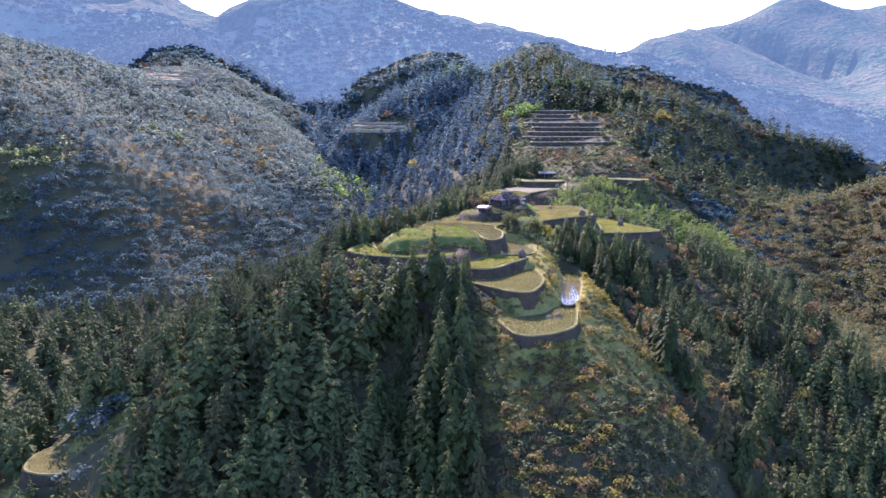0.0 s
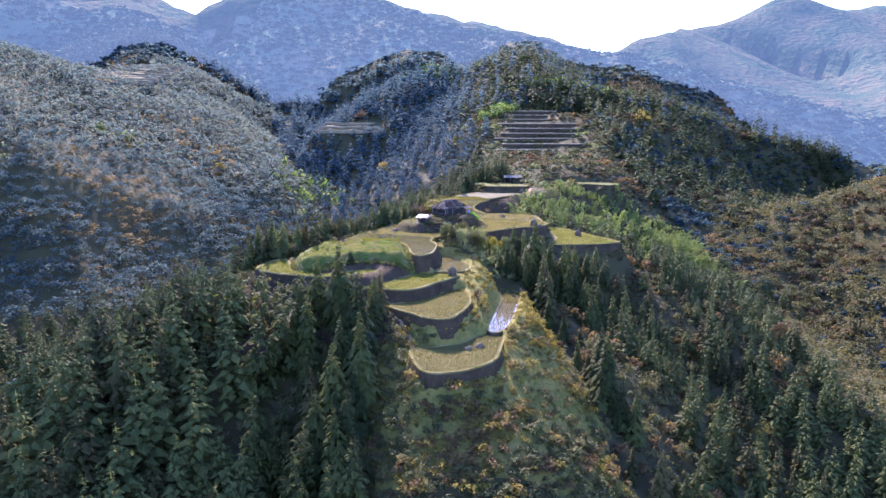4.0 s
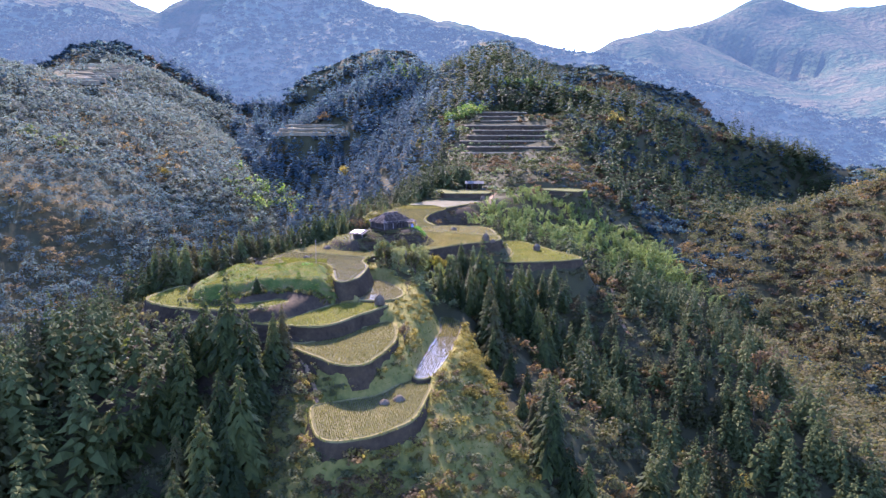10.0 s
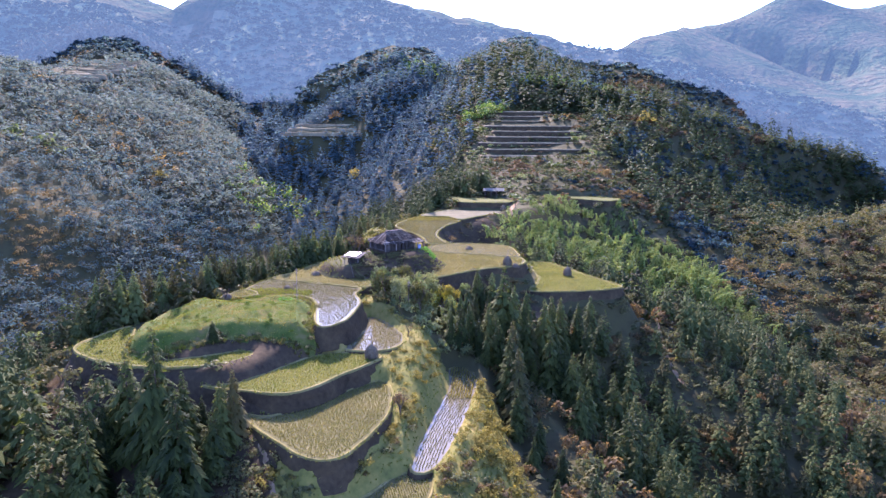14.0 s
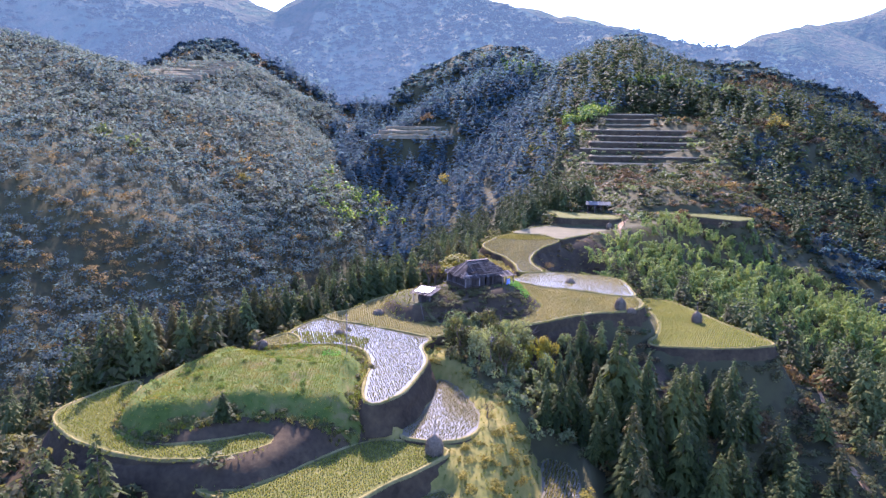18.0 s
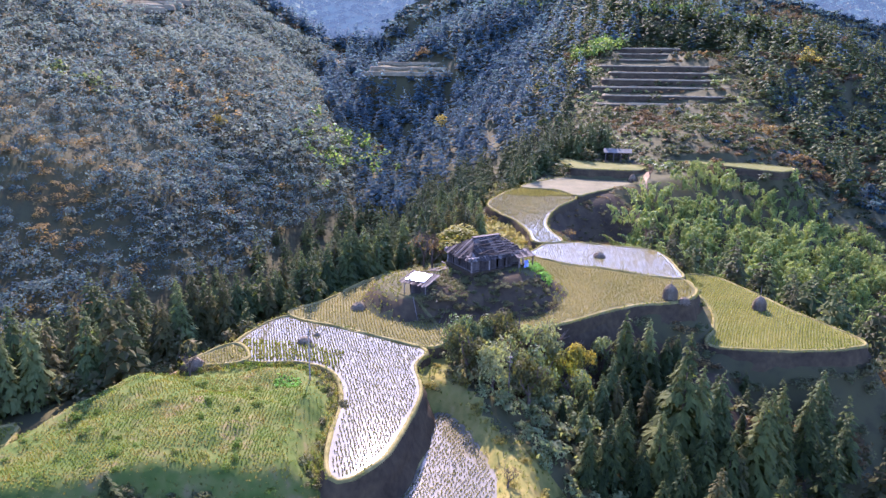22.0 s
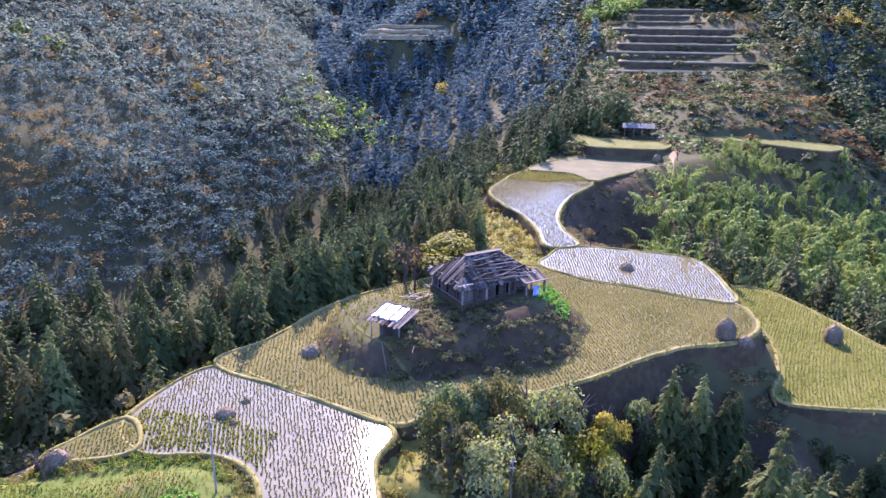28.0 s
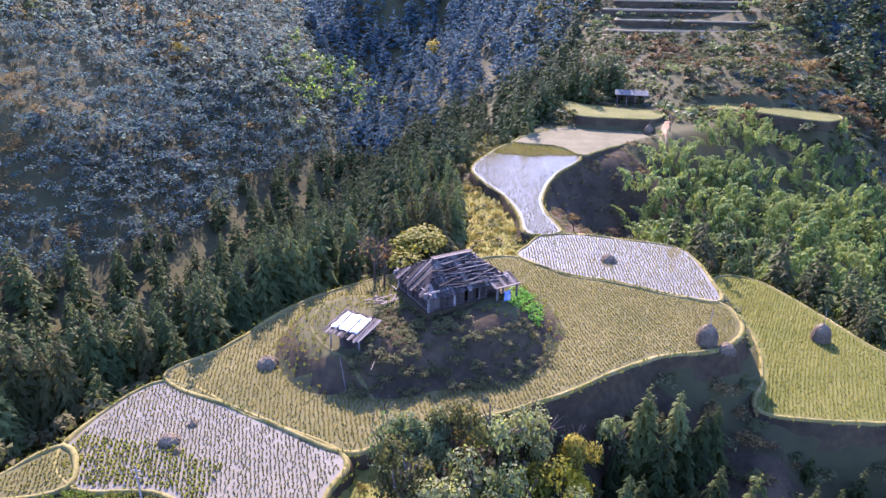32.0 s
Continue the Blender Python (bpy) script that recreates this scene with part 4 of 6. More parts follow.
# firs in a close row along the western edge of the upper terraces
edge_line = np.array([(-18.5, 132), (-14.6, 136.8), (-10.6, 142.4), (-8.6, 147), (-6.4, 152.5), (-3.6, 159), (-0.6, 165), (3.4, 170.2), (8.5, 174.6), (11.5, 180), (10.6, 188), (8.2, 196), (6.0, 204)])
steps = np.r_[0, np.cumsum(np.hypot(*np.diff(edge_line, axis=0).T))]
for row, off in enumerate((1.6, 3.8, 6.2)):
    for n, u in enumerate(np.arange(0.6 * row, steps[-1], 1.75)):
        x = np.interp(u, steps, edge_line[:, 0]) - off * 0.85 + rng.normal(0, 0.5)
        y = np.interp(u, steps, edge_line[:, 1]) + off * 0.4 + rng.normal(0, 0.5)
        tall = rng.uniform(5.4, 8.6) + 0.4 * row
        wide = tall * rng.uniform(0.62, 0.85)
        t = thing("fir_tree", Matrix.LocRotScale((x, y, float(height(np.array([x]), np.array([y]))[0]) - 0.15), Euler((0, 0, 6.283 * rng.random())), Vector((wide, wide, tall))),
                  "slim conifer in the row along the terrace edge, sunlight painted in", "fir tree", "firs along the terrace edge")
        part_of("trunk", trunk_data, t)
        part_of("crown", olive_data if rng.random() < 0.2 else lit_data[n % 5], t)

# woods farther off
hx, hy = spread(-270, 250, 178, 530, 4.5, 2)
d = fbm(hx, hy, 60, 3, 33)
cs = crest_side(hx, hy)
ok = clear_of(hx, hy, 2.0) & in_sight(hx, hy) & ~((hx > 34) & (hx < 92) & (hy > 184) & (hy < 240)) & ~((hx > 6) & (hx < 42) & (hy < 240))
hill_open = (hx > 27 + 12 * fbm(hx, hy, 26, 3, 39)) & (hx < 84) & (hy > 236) & (hy < 385)
ok &= ~hill_open | (fbm(hx, hy, 16, 2, 38) > -0.1)
western = hx < np.interp(hy, (240, 300, 352, 390, 440, 480), (-32, -44, -60, -84, -104, -118))
ok &= ~(western & (hy < 470)) & ((hx > -150) | (hy > 470))
glen = (hx > -110) & (hx < 40)
firs = ok & ((glen & (d > -0.5)) | (d > 0.12)) & ~hill_open
hz = height(hx, hy)
hh = rng.uniform(5.5, 11.5, len(hx)) * np.where(hy > 380, 1.25, 1.0)
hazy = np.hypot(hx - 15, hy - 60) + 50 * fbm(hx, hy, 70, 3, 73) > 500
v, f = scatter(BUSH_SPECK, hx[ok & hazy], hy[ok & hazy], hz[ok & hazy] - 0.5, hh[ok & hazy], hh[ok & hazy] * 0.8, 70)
stuff("upland_firs", FAR_WOOD, v, f, "woods on the upper slopes beyond the glen, haze painted as glow", "mountain wood")
firs, ok = firs & ~hazy, ok & ~hazy
close = firs & (hy < 300) & (rng.random(len(hx)) < 0.72)
v, f = scatter(FIRS_MID, hx[close], hy[close], hz[close] - 0.3, hh[close], hh[close] * 1.15, 34)
stuff("glen_firs", FIR, v, f, "fir wood on the slopes of the glen", "fir wood")
far = firs & (hy >= 300)
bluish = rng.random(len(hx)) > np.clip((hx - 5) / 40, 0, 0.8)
for name, mat, m, label in (("hill_firs", HAZE_FIR, far & bluish, "fir wood on the far slopes, needles tinted blue for haze"), ("dark_hill_firs", FIR, far & ~bluish, "dark green fir wood on the terraced hill")):
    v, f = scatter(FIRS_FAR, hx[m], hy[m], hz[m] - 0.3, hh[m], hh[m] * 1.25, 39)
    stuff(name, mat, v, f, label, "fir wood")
br = ok & ~firs
au = br & (fbm(hx, hy, 30, 2, 45) > 0.12)
br &= ~au
sz = rng.uniform(3.2, 6.5, len(hx)) * np.where(hill_open, 0.55, 1.0)
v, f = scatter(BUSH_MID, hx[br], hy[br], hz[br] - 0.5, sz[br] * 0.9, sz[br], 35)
stuff("hill_broadleaf_wood", HAZE_HILL, v, f, "mixed olive broadleaf wood on the slopes, tinted blue for haze", "wood")
v, f = scatter(BUSH_MID, hx[au], hy[au], hz[au] - 0.5, sz[au] * 0.9, sz[au], 46)
stuff("hill_autumn_wood", AUTUMN, v, f, "patches of brown autumn trees on the slopes", "wood")

# dark wood on the steep eastern slope
ex2, ey2 = spread(84, 250, 270, 440, 5.6, 72)
ok = clear_of(ex2, ey2, 2) & in_sight(ex2, ey2) & (np.hypot(ex2 - 15, ey2 - 60) < 500)
ex2, ey2 = ex2[ok], ey2[ok]
eh = rng.uniform(6, 12, len(ex2))
v, f = scatter(FIRS_FAR, ex2, ey2, height(ex2, ey2) - 0.3, eh, eh * 1.2, 73)
stuff("ravine_firs", FIR, v, f, "dense dark firs on the shaded ravine slope", "fir wood")
# wood on the lower slopes towards the valley
vx, vy = spread(-75, 120, -70, 36, 8.0, 76)
ok = vy < 32
vx, vy = vx[ok], vy[ok]
vh = rng.uniform(5, 9, len(vx))
v, f = scatter(FIRS_FAR, vx, vy, height(vx, vy) - 0.3, vh, vh * 1.2, 77)
stuff("valley_firs", FIR, v, f, "fir wood on the lower slopes of the valley", "fir wood")
# scrub on the western hillside, in the valleys and on the eastern hill
bx, by = spread(-300, 320, 40, 480, 2.9, 3)
cs = crest_side(bx, by)
west = (cs < np.where(by < 135, -68, -32)) & (bx < np.interp(by, (240, 300, 352, 390, 440, 480), (-32, -44, -60, -84, -104, -118)) + 2)
east = (cs > 70) & (by < 330) & (bx > 84)
ok = (west | east) & in_sight(bx, by) & clear_of(bx, by, 2) & (rng.random(len(bx)) < np.where(bx > 0, 0.75, 0.97))
bx, by, west = bx[ok], by[ok], west[ok]
bs = rng.uniform(1.9, 4.2, len(bx)) * (1.15 + 0.4 * fbm(bx, by, 25, 2, 41))
bz = height(bx, by)
rust = fbm(bx, by, 35, 3, 47) + rng.normal(0, 0.22, len(bx)) > np.where(west, 0.65, 0.38)
bam = ~rust & west & (fbm(bx, by, 28, 2, 48) > 0.62)
deep = west & (bz < -24 + 8 * fbm(bx, by, 40, 2, 74))
rust, bam = rust & ~deep, bam & ~deep
rest = ~rust & ~bam & ~deep
SCRUB = [clump_mesh(100 + s, 44, 0.165, 1.15, 6, True) for s in range(6)]
SCRUB_FINE = [clump_mesh(110 + s, 120, 0.10, 1.2, 7, True) for s in range(6)]
for name, mat, m, label, tall in (("hillside_scrub", HAZE_HILL, rest & west, "grey-green scrub and small trees on the western hillside, haze-blue tint", 1.1), ("east_scrub", BROAD, rest & ~west, "olive scrub and small trees on the eastern hill", 1.1), ("rusty_scrub", AUTUMN, rust, "rust-brown scrub on the hillsides", 0.9)):
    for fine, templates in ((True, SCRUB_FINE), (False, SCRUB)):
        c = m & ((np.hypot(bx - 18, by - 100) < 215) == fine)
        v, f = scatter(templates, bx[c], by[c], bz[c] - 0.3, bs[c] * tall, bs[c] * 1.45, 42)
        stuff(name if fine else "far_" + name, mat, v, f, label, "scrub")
m = np.flatnonzero(deep)[::3]
v, f = scatter(FIRS_MID, bx[m], by[m], bz[m] - 0.3, bs[m] * 2.4, bs[m] * 2.6, 75)
stuff("valley_wood", FIR, v, f, "dark fir wood deep in the valley", "fir wood")
v, f = scatter(SCRUB, bx[bam], by[bam], bz[bam] - 0.3, bs[bam] * 1.2, bs[bam] * 1.4, 49)
stuff("hillside_bamboo", LEAFY, v, f, "pale green bamboo thickets on the hillside", "bamboo")

# pale bamboo along the crests and single autumn trees on the far slopes
cx2 = np.concatenate([rng.normal(m, sp, n) for m, sp, n in ((30, 6, 50), (86, 16, 80), (-4, 13, 90), (-62, 9, 45))])
cy2 = np.concatenate([rng.normal(m, sp, n) for m, sp, n in ((378, 7, 50), (424, 4, 80), (508, 9, 90), (338, 12, 45))])
cs2 = rng.uniform(2.6, 5.0, len(cx2))
v, f = scatter(SCRUB, cx2, cy2, height(cx2, cy2) - 0.3, cs2 * 1.6, cs2 * 1.5, 104)
stuff("crest_bamboo", BAMBOO, v, f, "light green bamboo along the crests of the far slopes", "bamboo")
for n, (x, y, tall) in enumerate(((-25, 358, 9), (-47, 428, 8), (-66, 402, 8), (10, 345, 7), (22, 372, 8), (86, 330, 7), (104, 352, 8), (128, 392, 8), (70, 268, 6), (-88, 300, 7), (72, 130, 6), (78, 142, 6), (66, 118, 5), (84, 150, 6), (74, 100, 6))):
    t = thing("autumn_tree", pose(x, y, float(height(np.array([x]), np.array([y]))[0]) - 0.2, 0, 0, 40 * n), "single rust-orange autumn tree among the dark firs", "tree", "autumn trees on the slopes")
    part_of("trunk", trunk_data, t).scale = (tall * 1.6, tall * 1.6, tall * 0.8)
    v, f = clump_mesh(300 + n, 320, 0.09, 0.95, 8, True)
    part_of("crown", mesh_of("crown", v * np.array([tall * 0.8, tall * 0.8, tall * 0.85]) + np.array([0, 0, tall * 0.25]), f, GOLD if n % 3 == 0 else AUTUMN), t)

# far mountains
mx, my = spread(-800, 1100, 330, 1450, 6.5, 4)
md = np.hypot(mx - 15, my - 60) + 50 * fbm(mx, my, 70, 3, 73)
share = np.where(md > 720, 0.0, 0.85)
ok = in_sight(mx, my) & ((my > 520) | ((mx < -150) & (my > 480)) | (mx < -300) | (mx > 240)) & clear_of(mx, my, 3) & (rng.random(len(mx)) < share)
mx, my, md = mx[ok], my[ok], md[ok]
ms = rng.uniform(6, 10.5, len(mx))
mz = height(mx, my)
for name, mat, m, label in (("upland_wood", HAZE_HILL, md < 500, "mixed woods on the upper slopes, tinted blue for haze"), ("far_wood", FAR_WOOD, md >= 500, "woods on the slopes beyond the glen, haze painted as glow")):
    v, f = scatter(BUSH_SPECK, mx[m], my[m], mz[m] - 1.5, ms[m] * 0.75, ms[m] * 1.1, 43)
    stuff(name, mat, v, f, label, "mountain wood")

# bamboo grove
ox, oy = spread(30, 94, 190, 242, 2.5, 6)
ok = clear_of(ox, oy, 1.5) & (ox > np.where(oy > 214, 33 + (oy - 214) * 0.5, 31 + np.abs(oy - 208) * 0.22))
ox, oy = ox[ok], oy[ok]
oh = rng.uniform(3.4, 8.4, len(ox)) * (1 + 0.3 * fbm(ox, oy, 9, 2, 54)) * np.where(oy > 224, 0.62, 1.0)
v, f = scatter(BAMBOOS, ox, oy, height(ox, oy) - 0.3, oh, oh * 0.85, 44)
stuff("bamboo_grove", BAMBOO, v, f, "grove of feathery light green bamboo", "bamboo")

# bracken and shrubs on the open tip of the spur
HEATH = [clump_mesh(160 + s, 120, 0.14, 0.8, 7, True) for s in range(5)]
sx, sy = spread(-2, 48, 60, 146, 0.95, 7)
low = sy < 93
ok = clear_of(sx, sy, 0.6) & ~((sx < 9) & (sy > 112)) & (sx < np.interp(sy, *OPEN_EAST) + 1.5 * fbm(sx, sy, 8, 2, 51)) & (sx > 3) & (rng.random(len(sx)) < np.where(low, 0.9, 0.55 + 0.4 * (fbm(sx, sy, 7, 2, 55) > -0.1)))
sx, sy, low = sx[ok], sy[ok], low[ok]
ss = rng.uniform(0.5, 1.5, len(sx)) * np.where(low, 1.6, np.where((sy < 108) | (sx > 26), 1.25, 0.9))
au = fbm(sx, sy, 9, 2, 52) + rng.normal(0, 0.25, len(sx)) > -0.12
for name, mat, m, label in (("bracken", GOLD, au & (~low | (rng.random(len(sx)) < 0.45)), "golden bracken and shrubs on the open slope"), ("russet_scrub", AUTUMN, au & (sy < 112) & (rng.random(len(sx)) < 0.5), "rust and golden bracken and shrubs on the slope"), ("spur_scrub", BROAD, ~au, "low green scrub on the slope")):
    v, f = scatter(HEATH, sx[m], sy[m], height(sx[m], sy[m]) - 0.1, ss[m], ss[m] * 1.2, 53)
    stuff(name, mat, v, f, label, "scrub")


def tuft_mesh(seed, blades, wide=0.05):
    rng = np.random.default_rng(seed)
    th, ln = rng.random(blades) * 6.283, 0.2 + 0.5 * rng.random(blades)
    b = rng.normal(0, 0.12, (blades, 2))
    h = 0.5 + 0.5 * rng.random(blades)
    base = np.c_[b, np.zeros(blades) - 0.05]
    sd = np.c_[-np.sin(th), np.cos(th), 0 * th] * wide
    mid = base + np.c_[np.cos(th) * ln * 0.35, np.sin(th) * ln * 0.35, h * 0.7]
    tip = base + np.c_[np.cos(th) * ln, np.sin(th) * ln, h * 0.95]
    v = np.stack([base, mid - sd, tip, mid + sd], 1).reshape(-1, 3)
    return v, np.arange(blades * 4).reshape(-1, 4)


TUFTS = [tuft_mesh(130 + s, 12) for s in range(6)]


def grass(name, x, y, size, seed, mat, label):
    v, f = scatter(TUFTS, x, y, height(x, y), size, size * 1.1, seed)
    return stuff(name, mat, v, f, label, "grass")


qx, qy = spread(-70, -30, 84, 110, 0.6, 19)
ok = clear_of(qx, qy, 0.3) & (np.abs(qy - np.interp(qx, (-70, -58, -44, -26), (88, 95, 98, 107))) < 2.6)
grass("rib_grass", qx[ok], qy[ok], rng.uniform(0.25, 0.6, ok.sum()), 20, BLADES, "golden grass along the crest of the rib")
# grass on the open spur, the knoll, the mound, the bunds and banks
qx, qy = spread(4, 40, 88, 150, 0.42, 8)
ok = clear_of(qx, qy, 0.35) & ~((qx < 9) & (qy > 112)) & (qx < np.interp(qy, *OPEN_EAST)) & (qx > 4) & (rng.random(len(qx)) < 0.75)
grass("slope_grass", qx[ok], qy[ok], rng.uniform(0.12, 0.36, ok.sum()), 56, BLADES, "yellow-green grass on the open slope of the spur")
qx, qy = spread(-16, 10, 117, 144, 0.27, 9)
k = knoll_at(qx, qy, 0.4, 0.75)
ok = (k > 0.02) & (rng.random(len(qx)) < np.where(k < 0.55, 0.65, 0.75)) & ~np.any([inside(qx, qy, lp) for lp in LOOPS[:15]], axis=0)
edge = k[ok] < 0.55
grass("knoll_grass", qx[ok], qy[ok], np.where(edge, rng.uniform(0.25, 0.6, ok.sum()), rng.uniform(0.08, 0.22, ok.sum())), 57, KNOLL_GRASS, "green and straw-coloured grass on the knoll")
qx, qy = spread(0, 22, 150, 171, 0.42, 10)
k = mound_at(qx, qy, 0.2)
# pale grass mostly left off the mound's shaded south front to keep it dark
ok = (k > 0.05) & ((qy > 158.5) | (qx < 5.5) | (rng.random(len(qx)) < 0.12)) & ~(np.hypot(qx - 12.9, qy - 161.4) < 3.7) & ~((np.abs(qx - 7.3) < 1.7) & (np.abs(qy - 154.6) < 1.8))
grass("mound_grass", qx[ok], qy[ok], rng.uniform(0.12, 0.4, ok.sum()), 58, BLADES, "rough grass on the sides of the house mound")
ex, ey = [], []
for loop in LOOPS[:15]:
    n = outward(loop)
    for rep in range(3):
        o = rng.uniform(0.12, 0.5, len(loop))[:, None]
        p = loop + n * o + rng.normal(0, 0.2, loop.shape)
        ex.append(p[:, 0]), ey.append(p[:, 1])
ex, ey = np.concatenate(ex), np.concatenate(ey)
ez = np.zeros(len(ex))
for spec, loop in zip(TERRACES[:15], LOOPS[:15]):
    dd = loop_distance(ex, ey, loop)
    ez = np.where(dd < 0.9, spec[1] + 0.02, ez)
keepb = ~np.any([inside(ex, ey, lp) for lp in LOOPS[:15]], axis=0)
v, f = scatter(TUFTS, ex[keepb], ey[keepb], ez[keepb], rng.uniform(0.12, 0.34, keepb.sum()), None, 59)
stuff("bund_grass", BLADES, v, f, "tufts of dry grass along the paddy bunds", "grass")
# bushes on banks, knoll rim and mound sides
kx, ky = spread(-22, 23, 112, 172, 0.72, 11)
k1, k2 = knoll_at(kx, ky, 0.5, 0.7), mound_at(kx, ky, 0.2) / 2.9
ok = (((k1 > 0.03) & (k1 < 0.75) & ((ky < 128) | (kx > 3))) | ((k2 > 0.05) & (k2 < 0.95) & (ky < 159.5) & (kx > 8.0))) & (rng.random(len(kx)) < np.where(ky > 145, 0.9, 0.6)) & ~np.any([inside(kx, ky, lp) for lp in LOOPS[:2] + LOOPS[9:15]], axis=0)
kx, ky = kx[ok], ky[ok]
ks = rng.uniform(0.4, 1.15, len(kx))
v, f = scatter(BUSH, kx, ky, height(kx, ky) - 0.15, ks, ks * 1.2, 61)
stuff("bank_shrubs", BROAD, v, f, "dark shrubs on the banks of the knoll and mound", "shrubs")
# rough growth on the banks beside the bend paddy
jx, jy = spread(3, 37, 175, 234, 0.85, 22)
west_bank = (jx < 18) & (jy < 206)
ok = clear_of(jx, jy, 0.55) & (west_bank | ((jx > 18) & (jy > 184) & (jx < 31 + np.abs(jy - 208) * 0.22))) & (rng.random(len(jx)) < np.where(west_bank, 0.7, 0.5))
jx, jy, west_bank = jx[ok], jy[ok], west_bank[ok]
js = rng.uniform(0.35, 1.1, len(jx))
mix = rng.random(len(jx))
for name, mat, m, label in (("bank_bracken", GOLD, west_bank & (mix < 0.45), "golden bracken on the bank of the bend paddy"), ("bank_scrub", BROAD, mix >= 0.45, "low dark scrub on the banks of the bend paddy"), ("bank_heath", AUTUMN, ~west_bank & (mix < 0.25), "russet scrub on the shaded bank")):
    v, f = scatter(HEATH, jx[m], jy[m], height(jx[m], jy[m]) - 0.1, js[m] * 0.9, js[m] * 1.2, 23)
    stuff(name, mat, v, f, label, "scrub")
qx, qy = spread(4, 18, 175, 206, 0.4, 24)
ok = clear_of(qx, qy, 0.3)
grass("bank_grass", qx[ok], qy[ok], rng.uniform(0.15, 0.4, ok.sum()), 25, BLADES, "yellow-green grass on the bank of the bend paddy")
# thicket below the south-eastern banks
hx2, hy2 = spread(10, 27, 131, 153, 1.35, 17)
ok = clear_of(hx2, hy2, 0.7) & (hx2 > np.interp(hy2, (131, 136, 141, 146, 152), (22.5, 19.5, 14.2, 11.5, 18))) & (hx2 < 26) & (rng.random(len(hx2)) < 0.85)
hx2, hy2 = hx2[ok], hy2[ok]
hs = rng.uniform(1.2, 2.8, len(hx2))
v, f = scatter(BUSH, hx2, hy2, height(hx2, hy2) - 0.2, hs * 1.1, hs, 18)
stuff("thicket", LEAFY, v, f, "dense thicket of small trees under the terrace bank", "thicket")
kx, ky = spread(24, 64, 134, 163, 1.5, 101)
ok = clear_of(kx, ky, 1.0) & (rng.random(len(kx)) < 0.8) & (kx > np.interp(ky, *OPEN_EAST) + 1)
kx, ky = kx[ok], ky[ok]
ks = rng.uniform(0.8, 2.1, len(kx))
tan = fbm(kx, ky, 6, 2, 102) > 0.25
for name, mat, m, label in (("bank_thicket", BROAD, ~tan, "dark shrubs under the eastern terrace bank"), ("tan_thicket", AUTUMN, tan, "brown shrubs under the eastern terrace bank")):
    v, f = scatter(HEATH, kx[m], ky[m], height(kx[m], ky[m]) - 0.15, ks[m] * 0.9, ks[m] * 1.2, 103)
    stuff(name, mat, v, f, label, "shrubs")
# small scrub and dry growth over the upper hillside
wx, wy = spread(14, 90, 238, 402, 1.6, 14)
ok = clear_of(wx, wy, 0.6) & (rng.random(len(wx)) < 0.8 + 0.4 * fbm(wx, wy, 12, 2, 64))
wx, wy = wx[ok], wy[ok]
ws = rng.uniform(0.7, 2.0, len(wx)) * np.where(rng.random(len(wx)) < 0.12, 2.0, 1.0)
kind = fbm(wx, wy, 14, 2, 65) + rng.normal(0, 0.2, len(wx))
for name, mat, m, label in (("dry_scrub", AUTUMN, kind > 0.42, "brown dry scrub on the terraced hillside"), ("low_scrub", BROAD, (kind <= 0.42) & (kind > -0.3), "low green scrub on the terraced hillside"), ("gold_scrub", LEAFY, kind <= -0.3, "yellow-green scrub on the terraced hillside")):
    v, f = scatter(BUSH_MID, wx[m], wy[m], height(wx[m], wy[m]) - 0.1, ws[m], ws[m] * 1.3, 66)
    stuff(name, mat, v, f, label, "scrub")


# ---- house, shed and small things ----
def slab(bm, c, s, turn=None):
    """A box of size s about c in a bmesh, its edges a little rounded off."""
    m = Matrix.Translation(c) @ (turn.to_matrix().to_4x4() if turn else Matrix()) @ Matrix.Diagonal((*s, 1))
    return bmesh.ops.create_cube(bm, size=1, matrix=m)["verts"]


def beam(bm, a, b, w, t):
    """A board or pole of width w and thickness t from a to b."""
    a, b = Vector(a), Vector(b)
    d = b - a
    q = d.to_track_quat("X", "Z")
    m = Matrix.Translation((a + b) / 2) @ q.to_matrix().to_4x4() @ Matrix.Diagonal((d.length, w, t, 1))
    return bmesh.ops.create_cube(bm, size=1, matrix=m)["verts"]


def rod(bm, a, b, r0, r1, sides=7):
    a, b = Vector(a), Vector(b)
    d = b - a
    m = Matrix.Translation((a + b) / 2) @ d.to_track_quat("Z", "Y").to_matrix().to_4x4()
    bmesh.ops.create_cone(bm, cap_ends=True, segments=sides, radius1=r0, radius2=r1, depth=d.length, matrix=m)


def wavy(bm, amount, seed):
    for v in bm.verts:
        v.co += Vector((noise.noise(v.co * 1.7 + Vector((seed, 0, 0))), noise.noise(v.co * 1.7 + Vector((0, seed, 3))), noise.noise(v.co * 1.7 + Vector((5, 0, seed))))) * amount


DARKWOOD = material("dark_old_wood", [(0.026, 0.021, 0.017), (0.052, 0.042, 0.034), (0.09, 0.075, 0.064)], grain=5, broad=0.9, bump=0.4, rand=0.3)
GREYWOOD = material("grey_bark_boards", [(0.028, 0.023, 0.019), (0.058, 0.047, 0.039), (0.14, 0.115, 0.092)], grain=6, broad=1.2, bump=0.5, rand=0.45)
PLASTIC = material("white_plastic_sheet", [(0.55, 0.57, 0.62), (0.75, 0.77, 0.8)], rough=0.35, grain=2, broad=0.7, bump=0.4, spec=0.4)
CLOTH = material("blue_white_tarpaulin", [(0.06, 0.09, 0.26), (0.16, 0.19, 0.34), (0.4, 0.38, 0.42)], rough=0.6, grain=3, broad=2.0, bump=0.4)
